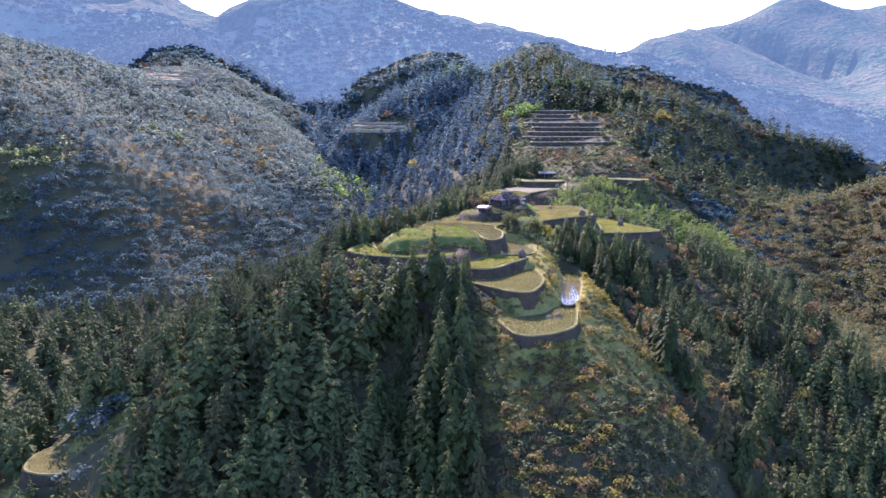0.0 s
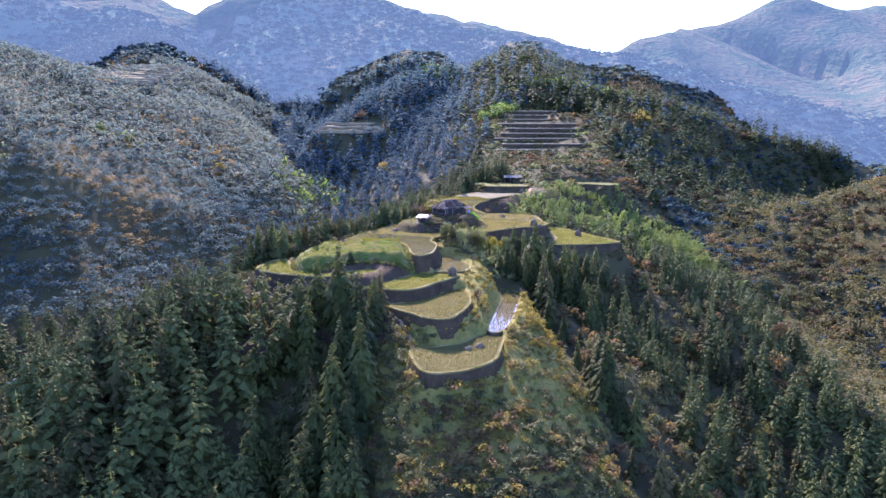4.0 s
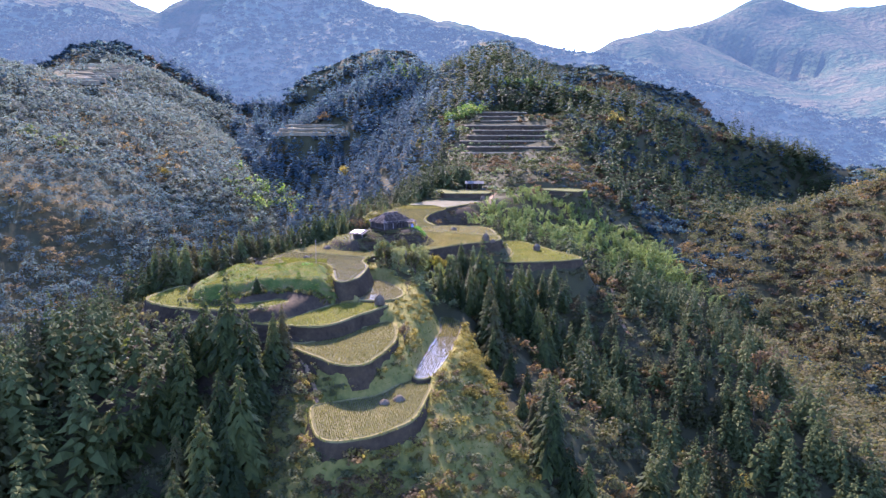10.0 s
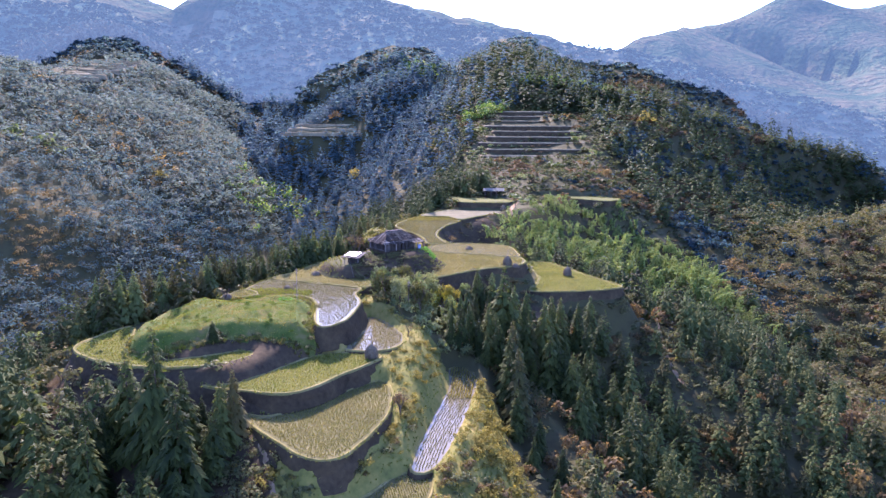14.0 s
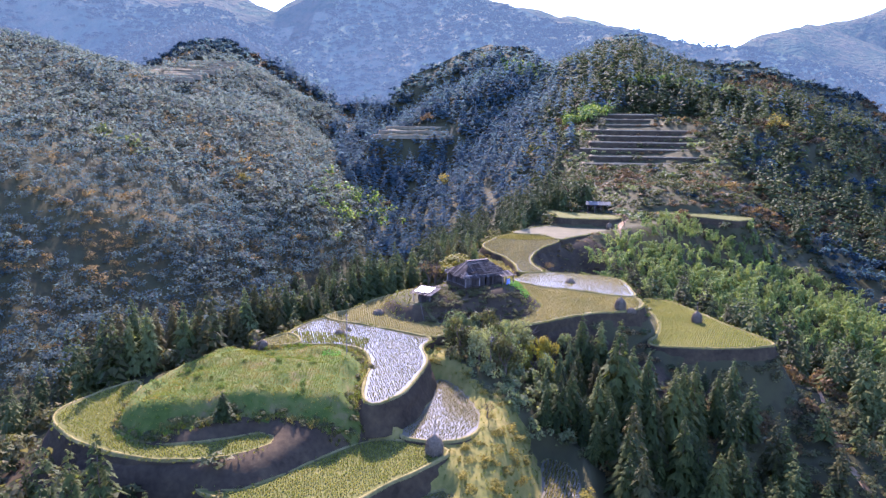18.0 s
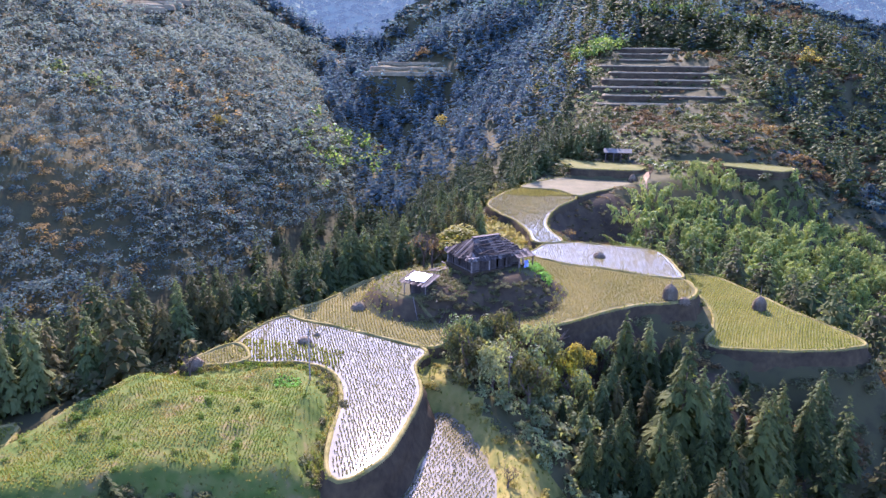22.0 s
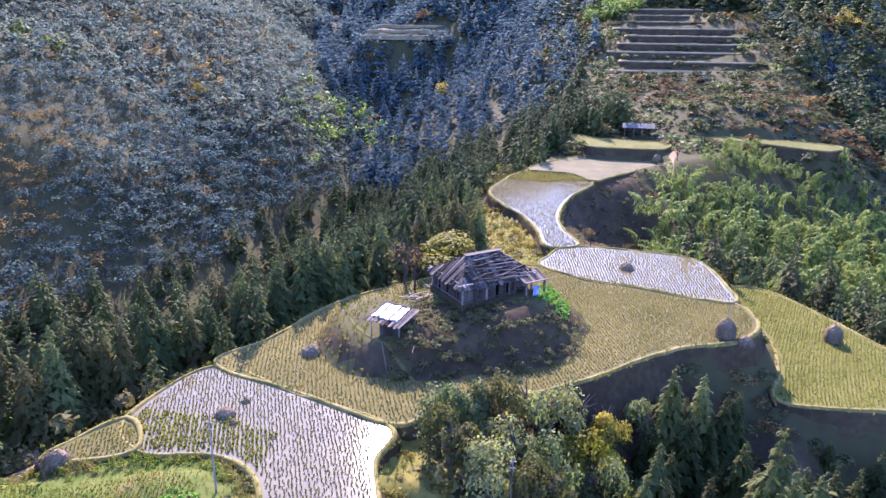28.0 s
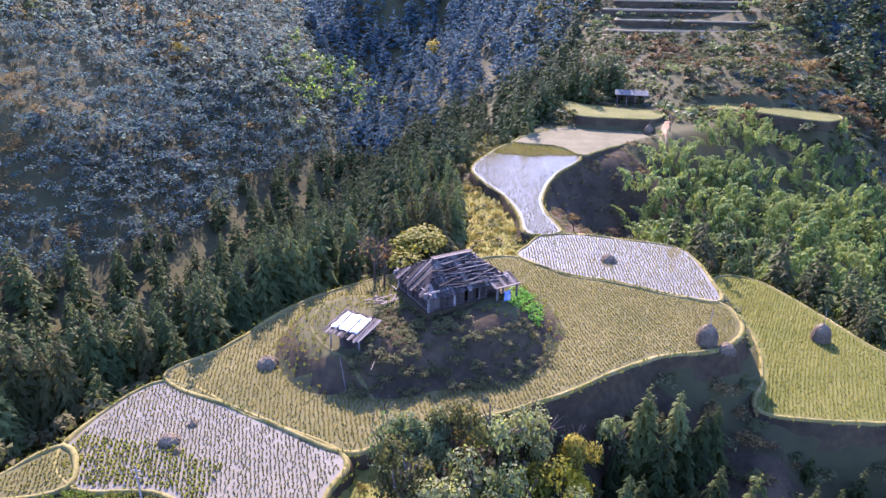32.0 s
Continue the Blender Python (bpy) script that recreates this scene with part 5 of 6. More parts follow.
TIN = material("pale_roof_sheet", [(0.075, 0.072, 0.06), (0.13, 0.125, 0.105)], rough=0.8, grain=3, broad=0.6, bump=0.3, spec=0.1)
board_bm = bmesh.new()
bmesh.ops.create_cube(board_bm, size=1)
bmesh.ops.bevel(board_bm, geom=board_bm.edges[:], offset=0.06, segments=1, affect="EDGES")
board_data = bpy.data.meshes.new("roof_board")
board_bm.to_mesh(board_data)
board_bm.free()
board_data.materials.append(GREYWOOD)
plank_data = board_data.copy()
plank_data.name = "plank"
plank_data.materials[0] = DARKWOOD


def board(name, a, b, w, t, parent):
    """A board that shares one mesh, from a to b in its parent's space."""
    a, b = Vector(a), Vector(b)
    d = b - a
    ob = new(name, board_data)
    ob.parent = parent
    ob.matrix_local = Matrix.Translation((a + b) / 2) @ d.to_track_quat("X", "Z").to_matrix().to_4x4() @ Matrix.Diagonal((max(d.length, 0.1), w, t, 1))
    return ob


def wall_of_boards(name, a, b, z0, z1, parent, seed, gap=0.0):
    """Upright boards side by side from a to b, uneven at the top, some leaning or missing."""
    r = random.Random(seed)
    a, b = Vector((*a, 0)), Vector((*b, 0))
    n = max(2, int((b - a).length / 0.24))
    wall = new(name)
    wall.parent = parent
    out = Vector(((b - a).y, -(b - a).x, 0)).normalized()
    for i in range(n):
        if r.random() < gap:
            continue
        p = a + (b - a) * ((i + 0.5) / n) + out * r.uniform(-0.02, 0.02)
        q = p + Vector((r.uniform(-0.03, 0.03), r.uniform(-0.03, 0.03), 0))
        plank = new("plank", plank_data)
        plank.parent = wall
        turn = Matrix.Rotation(math.atan2(out.y, out.x) + math.pi / 2, 4, "Z") @ Matrix.Rotation(r.uniform(-0.02, 0.02), 4, "Y")
        tall = z1 - r.uniform(0, 0.1) - z0
        plank.matrix_local = Matrix.Translation((q.x, q.y, z0 + tall / 2)) @ turn @ Matrix.Diagonal(((b - a).length / n * 0.94, 0.035, tall, 1))
    for z in (z0 + 0.25, z1 - 0.2):
        board("rail", a + out * 0.04 + Vector((0, 0, z)), b + out * 0.04 + Vector((0, 0, z)), 0.06, 0.09, wall)
    return wall


def old_house():
    rr = random.Random(4)
    h = thing("old_house", pose(12.9, 161.4, 5.4, 0, 0, 40), "half-ruined dark wooden house with a collapsing grey board roof", "house")
    A, B, E, R, H = 3.15, 2.25, 1.55, 1.3, 3.0
    bm = bmesh.new()
    slab(bm, (0, 0, -0.25), (2 * A + 0.3, 2 * B + 0.3, 0.7))
    wavy(bm, 0.06, 2)
    part("foundation", bm, BANK, h, "earth and stone footing")
    wall_of_boards("wall", (-A, -B), (A * 0.55, -B), 0, E, h, 1, 0.05)
    wall_of_boards("wall", (A * 0.55, -B + 0.5), (A, -B + 0.5), 0, E, h, 2, 0.2)
    wall_of_boards("wall", (A, -B + 0.5), (A, B), 0, E, h, 3, 0.05)
    wall_of_boards("wall", (A, B), (-A, B), 0, E, h, 5)
    wall_of_boards("wall", (-A, B), (-A, -B), 0, E, h, 6, 0.1)
    for x in (-A, -A * 0.33, A * 0.33, A):
        for y in (-B, B):
            bm = bmesh.new()
            rod(bm, (x, y, -0.1), (x, y, E + 0.1), 0.09, 0.08)
            part("post", bm, WOOD, h)
    bm = bmesh.new()
    for y in (-B, B):
        beam(bm, (-A - 0.4, y, E), (A + 0.4, y, E), 0.12, 0.14)
    for x in (-A, A):
        beam(bm, (x, -B - 0.4, E), (x, B + 0.4, E), 0.12, 0.14)
    beam(bm, (-R, 0, H - 0.1), (R, 0, H - 0.1), 0.14, 0.14)
    part("roof_frame", bm, WOOD, h)
    roof = new("roof")
    roof.parent = h
    OA, OB, EZ = A + 0.55, B + 0.55, E - 0.28
    # the four slopes: from the ridge or a hip down to the eave
    n = 27
    for sgn in (-1, 1):
        for i in range(n):
            x = -OA + 2 * OA * (i + 0.5) / n
            k = min(1.0, (OA - abs(x)) / (OA - R))
            if rr.random() < (0.32 if sgn < 0 else 0.12) or k < 0.1:
                continue
            top = Vector((x, sgn * OB * (1 - k), EZ + k * (H - EZ) + rr.uniform(0, 0.05)))
            low = Vector((x + rr.uniform(-0.12, 0.12), sgn * (OB + rr.uniform(-0.35, 0.1)), EZ + rr.uniform(-0.03, 0.06)))
            board("roof_board", top, low, 2 * OA / n * rr.uniform(0.75, 1.15), 0.035, roof)
        n2 = 18
        for i in range(n2):
            y = -OB + 2 * OB * (i + 0.5) / n2
            k = min(1.0, (OB - abs(y)) / OB)
            if rr.random() < 0.1 or k < 0.1:
                continue
            top = Vector((sgn * (OA - k * (OA - R)), y, EZ + k * (H - EZ) + rr.uniform(0, 0.05)))
            low = Vector((sgn * (OA + rr.uniform(-0.2, 0.1)), y + rr.uniform(-0.1, 0.1), EZ + rr.uniform(-0.03, 0.06)))
            board("roof_board", top, low, 2 * OB / n2 * rr.uniform(0.75, 1.15), 0.035, roof)
    # dark sheet added below the boards so the gaps look shaded
    bm = bmesh.new()
    vs = [bm.verts.new(p) for p in ((-OA + 0.2, -OB + 0.25, EZ), (OA - 0.2, -OB + 0.25, EZ), (OA - 0.2, OB - 0.25, EZ), (-OA + 0.2, OB - 0.25, EZ), (-R, 0, H - 0.16), (R, 0, H - 0.16))]
    for q in ((0, 1, 5, 4), (2, 3, 4, 5), (1, 2, 5), (3, 0, 4)):
        bm.faces.new([vs[k] for k in q])
    bmesh.ops.subdivide_edges(bm, edges=bm.edges[:], cuts=5, use_grid_fill=True)
    wavy(bm, 0.08, 9)
    part("bark_layer", bm, DARKWOOD, h, "dark sheet under the boards, added to read as shade in gaps")
    # loose boards and poles lying across the slopes
    for i in range(60):
        k0, x0 = rr.uniform(0.15, 0.85), rr.uniform(-2.6, 2.0)
        L, dk = rr.uniform(1.2, 2.8), rr.uniform(-0.12, 0.12)
        sgn = -1 if rr.random() < 0.75 else 1
        f = lambda x, k: Vector((x, sgn * OB * (1 - k), EZ + k * (H - EZ) + 0.10))  # noqa: E731
        lim = lambda x, k: max(-(OA - k * (OA - R)), min(OA - k * (OA - R), x))  # noqa: E731
        board("loose_board", f(lim(x0, k0), k0), f(lim(x0 + L, k0 + dk), k0 + dk), rr.uniform(0.08, 0.2), 0.04, roof)
    for y, z in ((-0.12, H + 0.03), (0.14, H + 0.02)):
        board("ridge_board", (-R - 0.3, y, z), (R + 0.4, y, z), 0.26, 0.04, roof)
    # porch at the corner, with a cloth hung under its eave
    porch = new("porch")
    porch.parent = h
    for x in (2.0, 3.7):
        board("post", (x, -B - 0.9, -0.9), (x, -B - 0.9, E - 0.35), 0.12, 0.12, porch)
    for i in range(8):
        x = 1.8 + 0.27 * i
        board("roof_board", (x, -B + 0.3, E + 0.12), (x + rr.uniform(-0.06, 0.06), -B - 1.15, E - 0.32), 0.27, 0.03, porch)
    board("eave_board", (1.7, -B - 1.15, E - 0.26), (3.95, -B - 1.15, E - 0.26), 0.18, 0.05, porch)
    bm = bmesh.new()
    bmesh.ops.create_grid(bm, x_segments=9, y_segments=12, size=0.5, matrix=Matrix.Translation((2.7, -B - 1.3, 0.15)) @ Matrix.Rotation(radians(80), 4, "X") @ Matrix.Diagonal((0.5, 1.5, 1, 1)))
    wavy(bm, 0.22, 7)
    part("tarpaulin", bm, CLOTH, h, "blue and white tarpaulin hung from the eave")
    return h


def shed():
    rr = random.Random(8)
    s = thing("small_shed", pose(7.35, 154.9, 4.0, 0, 0, -22), "small plank shed with a white plastic sheet over its board roof", "shed")
    A, B, E0, E1 = 1.2, 0.9, 1.3, 1.65
    wall_of_boards("wall", (-A * 0.4, -B), (A, -B), -0.2, E0, s, 11)
    wall_of_boards("wall", (A, -B), (A, B), -0.2, E0 + 0.1, s, 12)
    wall_of_boards("wall", (A, B), (-A, B), -0.2, E1, s, 13)
    wall_of_boards("wall", (-A, B), (-A, 0), -0.2, E1, s, 14)
    for x in (-A, A):
        for y in (-B, B):
            bm = bmesh.new()
            rod(bm, (x, y, -0.3), (x, y, E0 if y < 0 else E1), 0.055, 0.05)
            part("post", bm, WOOD, s)
    roof = new("roof")
    roof.parent = s
    for i in range(15):
        x = -A - 0.35 + (2 * A + 0.7) * (i + 0.5) / 15
        board("roof_board", (x + rr.uniform(-0.03, 0.03), B + 0.3, E1 + 0.12 + rr.uniform(0, 0.04)), (x + rr.uniform(-0.08, 0.08), -B - 0.45 + rr.uniform(-0.15, 0.1), E0 - 0.02), 0.21, 0.035, roof)
    bm = bmesh.new()
    tilt = math.atan2(E1 - E0 + 0.14, 2 * B + 0.75)
    bmesh.ops.create_grid(bm, x_segments=18, y_segments=14, size=0.5, matrix=Matrix.Translation((-0.15, 0.05, (E0 + E1) / 2 + 0.2)) @ Matrix.Rotation(tilt, 4, "X") @ Matrix.Diagonal((2.1, 1.7, 1, 1)))
    for v in bm.verts:
        v.co.z += 0.05 * noise.noise(v.co * 3.1)
        if v.is_boundary:
            v.co += Vector((0.12 * noise.noise(v.co * 2.3), 0.16 * noise.noise(v.co * 2.9 + Vector((3, 1, 0))), -0.03))
    part("plastic_sheet", bm, PLASTIC, s, "wrinkled white plastic sheet")
    for x in (-0.75, 0.2, 1.0):
        board("weight_pole", (x, B + 0.2, E1 + 0.27), (x + 0.1, -B - 0.3, E0 + 0.17), 0.06, 0.05, roof)
    return s


def lathe(profile, sides, seed, rough):
    rr = random.Random(seed)
    bm = bmesh.new()
    rings = []
    for r, z in profile:
        rings.append([bm.verts.new((r * math.cos(6.283 * i / sides) * (1 + rough * rr.uniform(-1, 1)), r * math.sin(6.283 * i / sides) * (1 + rough * rr.uniform(-1, 1)), z + rough * 0.3 * rr.uniform(-1, 1))) for i in range(sides)])
    for a, b in zip(rings, rings[1:]):
        for i in range(sides):
            bm.faces.new((a[i], a[(i + 1) % sides], b[(i + 1) % sides], b[i]))
    bm.faces.new(rings[-1])
    return bm


def straw_fringe(r, z0, z1, count, seed, lift=0.06):
    """Hanging wisps of straw round a stack."""
    rg = np.random.default_rng(seed)
    th, z = rg.random(count) * 6.283, rg.uniform(z0, z1, count)
    o = np.c_[np.cos(th), np.sin(th), 0 * th]
    sd = np.c_[-np.sin(th), np.cos(th), 0 * th] * 0.035
    base = o * r(z)[:, None] + np.c_[0 * th, 0 * th, z]
    tip = base + o * (lift + 0.06 * rg.random(count))[:, None] - np.c_[0 * th, 0 * th, 0.2 + 0.25 * rg.random(count)]
    v = np.stack([base - sd, base + sd, tip + sd * 0.3, tip - sd * 0.3], 1).reshape(-1, 3)
    return v, np.arange(count * 4).reshape(-1, 4)


def haystack(m, seed, label):
    h = thing("haystack", m, label, "haystack", "haystacks on the terraces")
    prof = [(0.52, 0), (0.62, 0.2), (0.68, 0.6), (0.66, 0.95), (0.56, 1.2), (0.36, 1.42), (0.14, 1.58), (0.05, 1.64)]
    part("body", lathe(prof, 18, seed, 0.06), OLD_STRAW, h)
    zs, rs = np.array([p[1] for p in prof]), np.array([p[0] for p in prof])
    v, f = straw_fringe(lambda z: np.interp(z, zs, rs), 0.2, 1.56, 900, seed, 0.1)
    part_of("straw_thatch", mesh_of("straw_thatch", v, f, OLD_STRAW), h)
    bm = bmesh.new()
    rod(bm, (0, 0, 0), (0.08, 0.02, 2.9), 0.04, 0.025)
    part("pole", bm, WOOD, h, "thin wooden pole")
    return h


def straw_heap(m, seed, size, label):
    h = thing("straw_heap", m, label, "straw heap", "straw heaps in the fields")
    k = size
    prof = [(0.75 * k, 0), (0.72 * k, 0.18 * k), (0.55 * k, 0.42 * k), (0.28 * k, 0.6 * k), (0.06 * k, 0.66 * k)]
    part("body", lathe(prof, 14, seed, 0.13), OLD_STRAW, h)
    zs, rs = np.array([p[1] for p in prof]), np.array([p[0] for p in prof])
    v, f = straw_fringe(lambda z: np.interp(z, zs, rs), 0.15 * k, 0.62 * k, 260, seed, 0.16)
    part_of("loose_straw", mesh_of("loose_straw", v, f, OLD_STRAW), h)
    return h


def place(x, y, z=None, turn=0.0):
    g = float(height(np.array([x]), np.array([y]))[0]) if z is None else z
    return pose(x, y, g, 0, 0, turn)


old_house()
shed()
haystack(place(31.7, 162.4, 2.5, 20), 1, "tall grey straw stack round a pole at the terrace edge")
haystack(place(43.2, 171.6, -1.2, 90), 2, "round grey straw stack on the yellow-green terrace")
haystack(place(14.0, 125.4, -0.6, 40), 3, "straw stack round a tall pole beside the low paddy")
haystack(place(35.2, 233.3, 2.8, 10), 4, "straw stack at the corner of the pale dry field")
straw_heap(place(1.6, 153.7, 2.5, 0), 11, 1.0, "low brown straw heap on the stubble field")
straw_heap(place(-0.6, 145.1, 2.43, 40), 12, 0.8, "wet straw heap standing in the flooded paddy")
straw_heap(place(0.3, 144.4, 2.43, 80), 13, 0.35, "small clod of wet straw in the flooded paddy")
straw_heap(place(-0.1, 146.8, 2.43, 80), 14, 0.4, "small clod of wet straw in the flooded paddy")
straw_heap(place(-7.2, 139.2, 2.55, 10), 15, 0.9, "brown straw heap on the small stubble plot")
straw_heap(place(25.5, 176.6, 2.53, 60), 16, 1.0, "dark straw heap in the upper flooded paddy")
straw_heap(place(18.2, 103.6, -5.9, 20), 17, 0.9, "dark straw heap on the lowest terrace")
straw_heap(place(16.6, 102.6, -5.9, 50), 18, 0.8, "dark straw heap on the lowest terrace")
straw_heap(place(33.0, 161.8, 2.5, 50), 19, 0.75, "low straw heap beside the stack")


def far_hut():
    h = thing("field_hut", pose(33.4, 250.5, float(height(np.array([33.4]), np.array([250.5]))[0]), 0, 0, -3), "low open wooden hut with a pale sheet roof on the hillside", "hut")
    for x in (-2.5, -0.8, 0.8, 2.5):
        for y in (-1.2, 1.2):
            bm = bmesh.new()
            rod(bm, (x, y, -0.8), (x, y, 1.9), 0.07, 0.06)
            part("post", bm, WOOD, h)
    wall_of_boards("wall", (2.6, 1.2), (-2.6, 1.2), -0.6, 1.9, h, 31)
    wall_of_boards("wall", (-2.6, 1.2), (-2.6, -1.2), -0.6, 1.8, h, 32)
    roof = new("roof")
    roof.parent = h
    for i in range(9):
        x = -2.75 + 0.69 * i
        for y0, z0, y1, z1 in ((0.0, 2.6, -1.6, 1.85), (0.0, 2.6, 1.6, 1.85)):
            bm = bmesh.new()
            beam(bm, (x, y0, z0), (x, y1, z1), 0.66, 0.03)
            part("roof_sheet", bm, TIN, roof)
    return h


far_hut()


def plain_pole(x, y, z, tall, label):
    p = thing("pole", pose(x, y, z), label, "pole", "poles by the paddies")
    bm = bmesh.new()
    rod(bm, (0, 0, -0.3), (0.06, 0, tall), 0.055, 0.035)
    part("shaft", bm, WOOD, p)
    for k in (0.0, 1.0):
        bm = bmesh.new()
        beam(bm, (-0.18 + 0.06, 0, tall - 0.25 - 0.4 * k), (0.18 + 0.06, 0, tall - 0.25 - 0.4 * k), 0.05, 0.05)
        part("crossbar", bm, WOOD, p)


plain_pole(2.4, 138.4, float(height(np.array([2.4]), np.array([138.4]))[0]), 4.3, "thin grey wooden pole beside the flooded paddy")
plain_pole(16.9, 141.2, float(height(np.array([16.9]), np.array([141.2]))[0]), 4.0, "thin grey wooden pole on the grassy slope")

# boards and poles left about the house
rr = random.Random(21)
for i in range(11):
    x, y = 8.0 + rr.uniform(-0.9, 0.9), 160.2 + rr.uniform(-1.3, 1.5)
    z = float(height(np.array([x]), np.array([y]))[0])
    o = thing("timber", pose(x, y, z + 0.05 + 0.05 * (i % 3), 0, 0, rr.uniform(0, 180)), "pale split timber board lying by the house", "timber", "timber by the house")
    bm = bmesh.new()
    beam(bm, (-rr.uniform(0.5, 1.1), 0, 0), (rr.uniform(0.5, 1.1), 0, rr.uniform(-0.05, 0.15)), rr.uniform(0.1, 0.22), 0.05)
    part("board", bm, GREYWOOD, o)
for x, y, dx, dy, t in ((9.8, 151.4, 0.9, -0.5, 1.9), (10.4, 150.8, 0.7, -0.9, 1.6), (7.8, 151.6, -0.6, 0.8, 1.9), (9.3, 153.4, 0.3, -2.2, 0.4)):
    z = float(height(np.array([x]), np.array([y]))[0])
    o = thing("leaning_pole", pose(x, y, z), "grey bamboo pole leaning on the mound", "pole", "poles leaning on the mound")
    bm = bmesh.new()
    rod(bm, (0, 0, -0.1), (dx, dy, t), 0.04, 0.03)
    part("shaft", bm, GREYWOOD, o)


# ---- single trees ----
def limbs(seed, tall, spreadness, levels=3, r0=0.1):
    """Tapered trunk and limbs as one mesh, and the places of their tips."""
    rg = random.Random(seed)
    bm = bmesh.new()
    tips = []

    def grow(p, d, length, r, level):
        q = p + d * length
        rod(bm, p, q, r, r * 0.6, 6 if level < 2 else 4)
        if level == levels:
            tips.append(q)
            return
        for k in range(3 if level else 4):
            e = (d + Vector((rg.uniform(-1, 1), rg.uniform(-1, 1), rg.uniform(-0.1, 0.7))) * spreadness).normalized()
            grow(p + d * length * rg.uniform(0.6, 1.0), e, length * rg.uniform(0.55, 0.8), r * 0.55, level + 1)

    grow(Vector((0, 0, -0.2)), Vector((rg.uniform(-0.1, 0.1), rg.uniform(-0.1, 0.1), 1)).normalized(), tall * 0.42, r0, 0)
    return bm, tips


def leafy_tree(name, x, y, tall, wide, mat, seed, label, leaves=420, size=0.09, z=None, category="tree", low=False):
    t = thing(name, place(x, y, z, seed * 37), label, category)
    bm, tips = limbs(seed, tall, 0.8, 2, 0.05 * wide)
    part("trunk", bm, BARK, t)
    v, f = clump_mesh(seed, leaves, size, 0.95, 8)
    v = v * np.array([wide, wide, tall * (1.05 if low else 0.72)]) + np.array([0, 0, tall * (0.0 if low else 0.3)])
    part_of("crown", mesh_of("crown", v, f, mat), t)
    return t


def bare_tree(x, y, tall, seed, label, mat=None, leaves=0):
    t = thing("bare_tree", place(x, y, None, seed * 51), label, "tree")
    bm, tips = limbs(seed, tall, 0.75, 4, 0.045 * tall ** 0.7)
    part("trunk", bm, BARK, t)
    if leaves:
        v, f = clump_mesh(seed, leaves, 0.07, 0.95, 9)
        part_of("leaves", mesh_of("leaves", v * np.array([tall * 0.7, tall * 0.7, tall * 0.7]) + np.array([0, 0, tall * 0.35]), f, mat), t)
    return t


OLIVE = material("olive_leaves", [(0.10, 0.10, 0.015), (0.17, 0.155, 0.025), (0.25, 0.21, 0.04)], rough=0.55, grain=1.5, broad=0.5, bump=0, leaf=0.4, rand=0.3, tint=(1.4, 1.3, 0.5))
leafy_tree("olive_tree", 9.2, 167.4, 4.8, 5.8, OLIVE, 2, "round olive-yellow tree behind the old house", 1700, 0.06)
bare_tree(6.2, 167.3, 4.5, 3, "bare reddish-brown tree by the house", AUTUMN, 160)
bare_tree(5.0, 168.4, 5.0, 4, "bare twiggy tree at the terrace edge", AUTUMN, 120)
bare_tree(-7.0, 138.0, 2.6, 5, "small dead grey tree at the edge of the knoll")
bare_tree(17.6, 131.8, 1.8, 6, "russet twiggy shrub by the low paddy", AUTUMN, 160)
bare_tree(18.2, 115.5, 3.2, 7, "russet tree between the lower terraces", AUTUMN, 380)
bare_tree(22.5, 187.5, 2.6, 8, "russet twiggy bush below the bend paddy", AUTUMN, 220)
bare_tree(27.2, 190.5, 2.2, 9, "brown twiggy bush by the footpath", AUTUMN, 160)
bare_tree(38.4, 232.0, 3.0, 10, "russet twiggy bush by the dirt path", AUTUMN, 220)
bare_tree(42.0, 155.5, 3.4, 11, "bare pale twiggy tree under the east terrace")
bare_tree(36.3, 184.2, 2.0, 12, "red-leaved bush at the corner of the terraces", AUTUMN, 260)
leafy_tree("yellow_tree", 22.7, 149.6, 4.6, 2.7, YELLOW, 13, "bright yellow autumn tree below the terrace bank", 1300, 0.06, low=True)
for i, (x, y, h, w) in enumerate(((12.4, 145.6, 3.4, 2.8), (15.4, 147.6, 3.8, 3.0), (17.8, 148.9, 4.2, 3.4), (19.9, 150.6, 4.0, 3.0), (20.3, 147.2, 4.4, 3.4), (16.6, 144.8, 4.0, 3.2), (24.8, 153.6, 3.6, 2.6), (13.6, 143.0, 3.4, 3.0), (14.0, 147.0, 3.0, 2.6), (18.6, 145.0, 4.2, 3.2), (22.4, 151.6, 3.8, 2.6), (22.0, 147.4, 4.0, 3.0), (15.6, 141.8, 3.2, 2.8), (18.4, 141.6, 3.8, 3.2))):
    leafy_tree("broadleaf_tree", x, y, h + 1.4, w * 1.1, (LEAFY, FIR_OLIVE, LEAFY, LEAFY, OLIVE, LEAFY)[i % 6], 30 + i, "leafy green and tan tree below the terrace bank", 1500, 0.055, low=True)
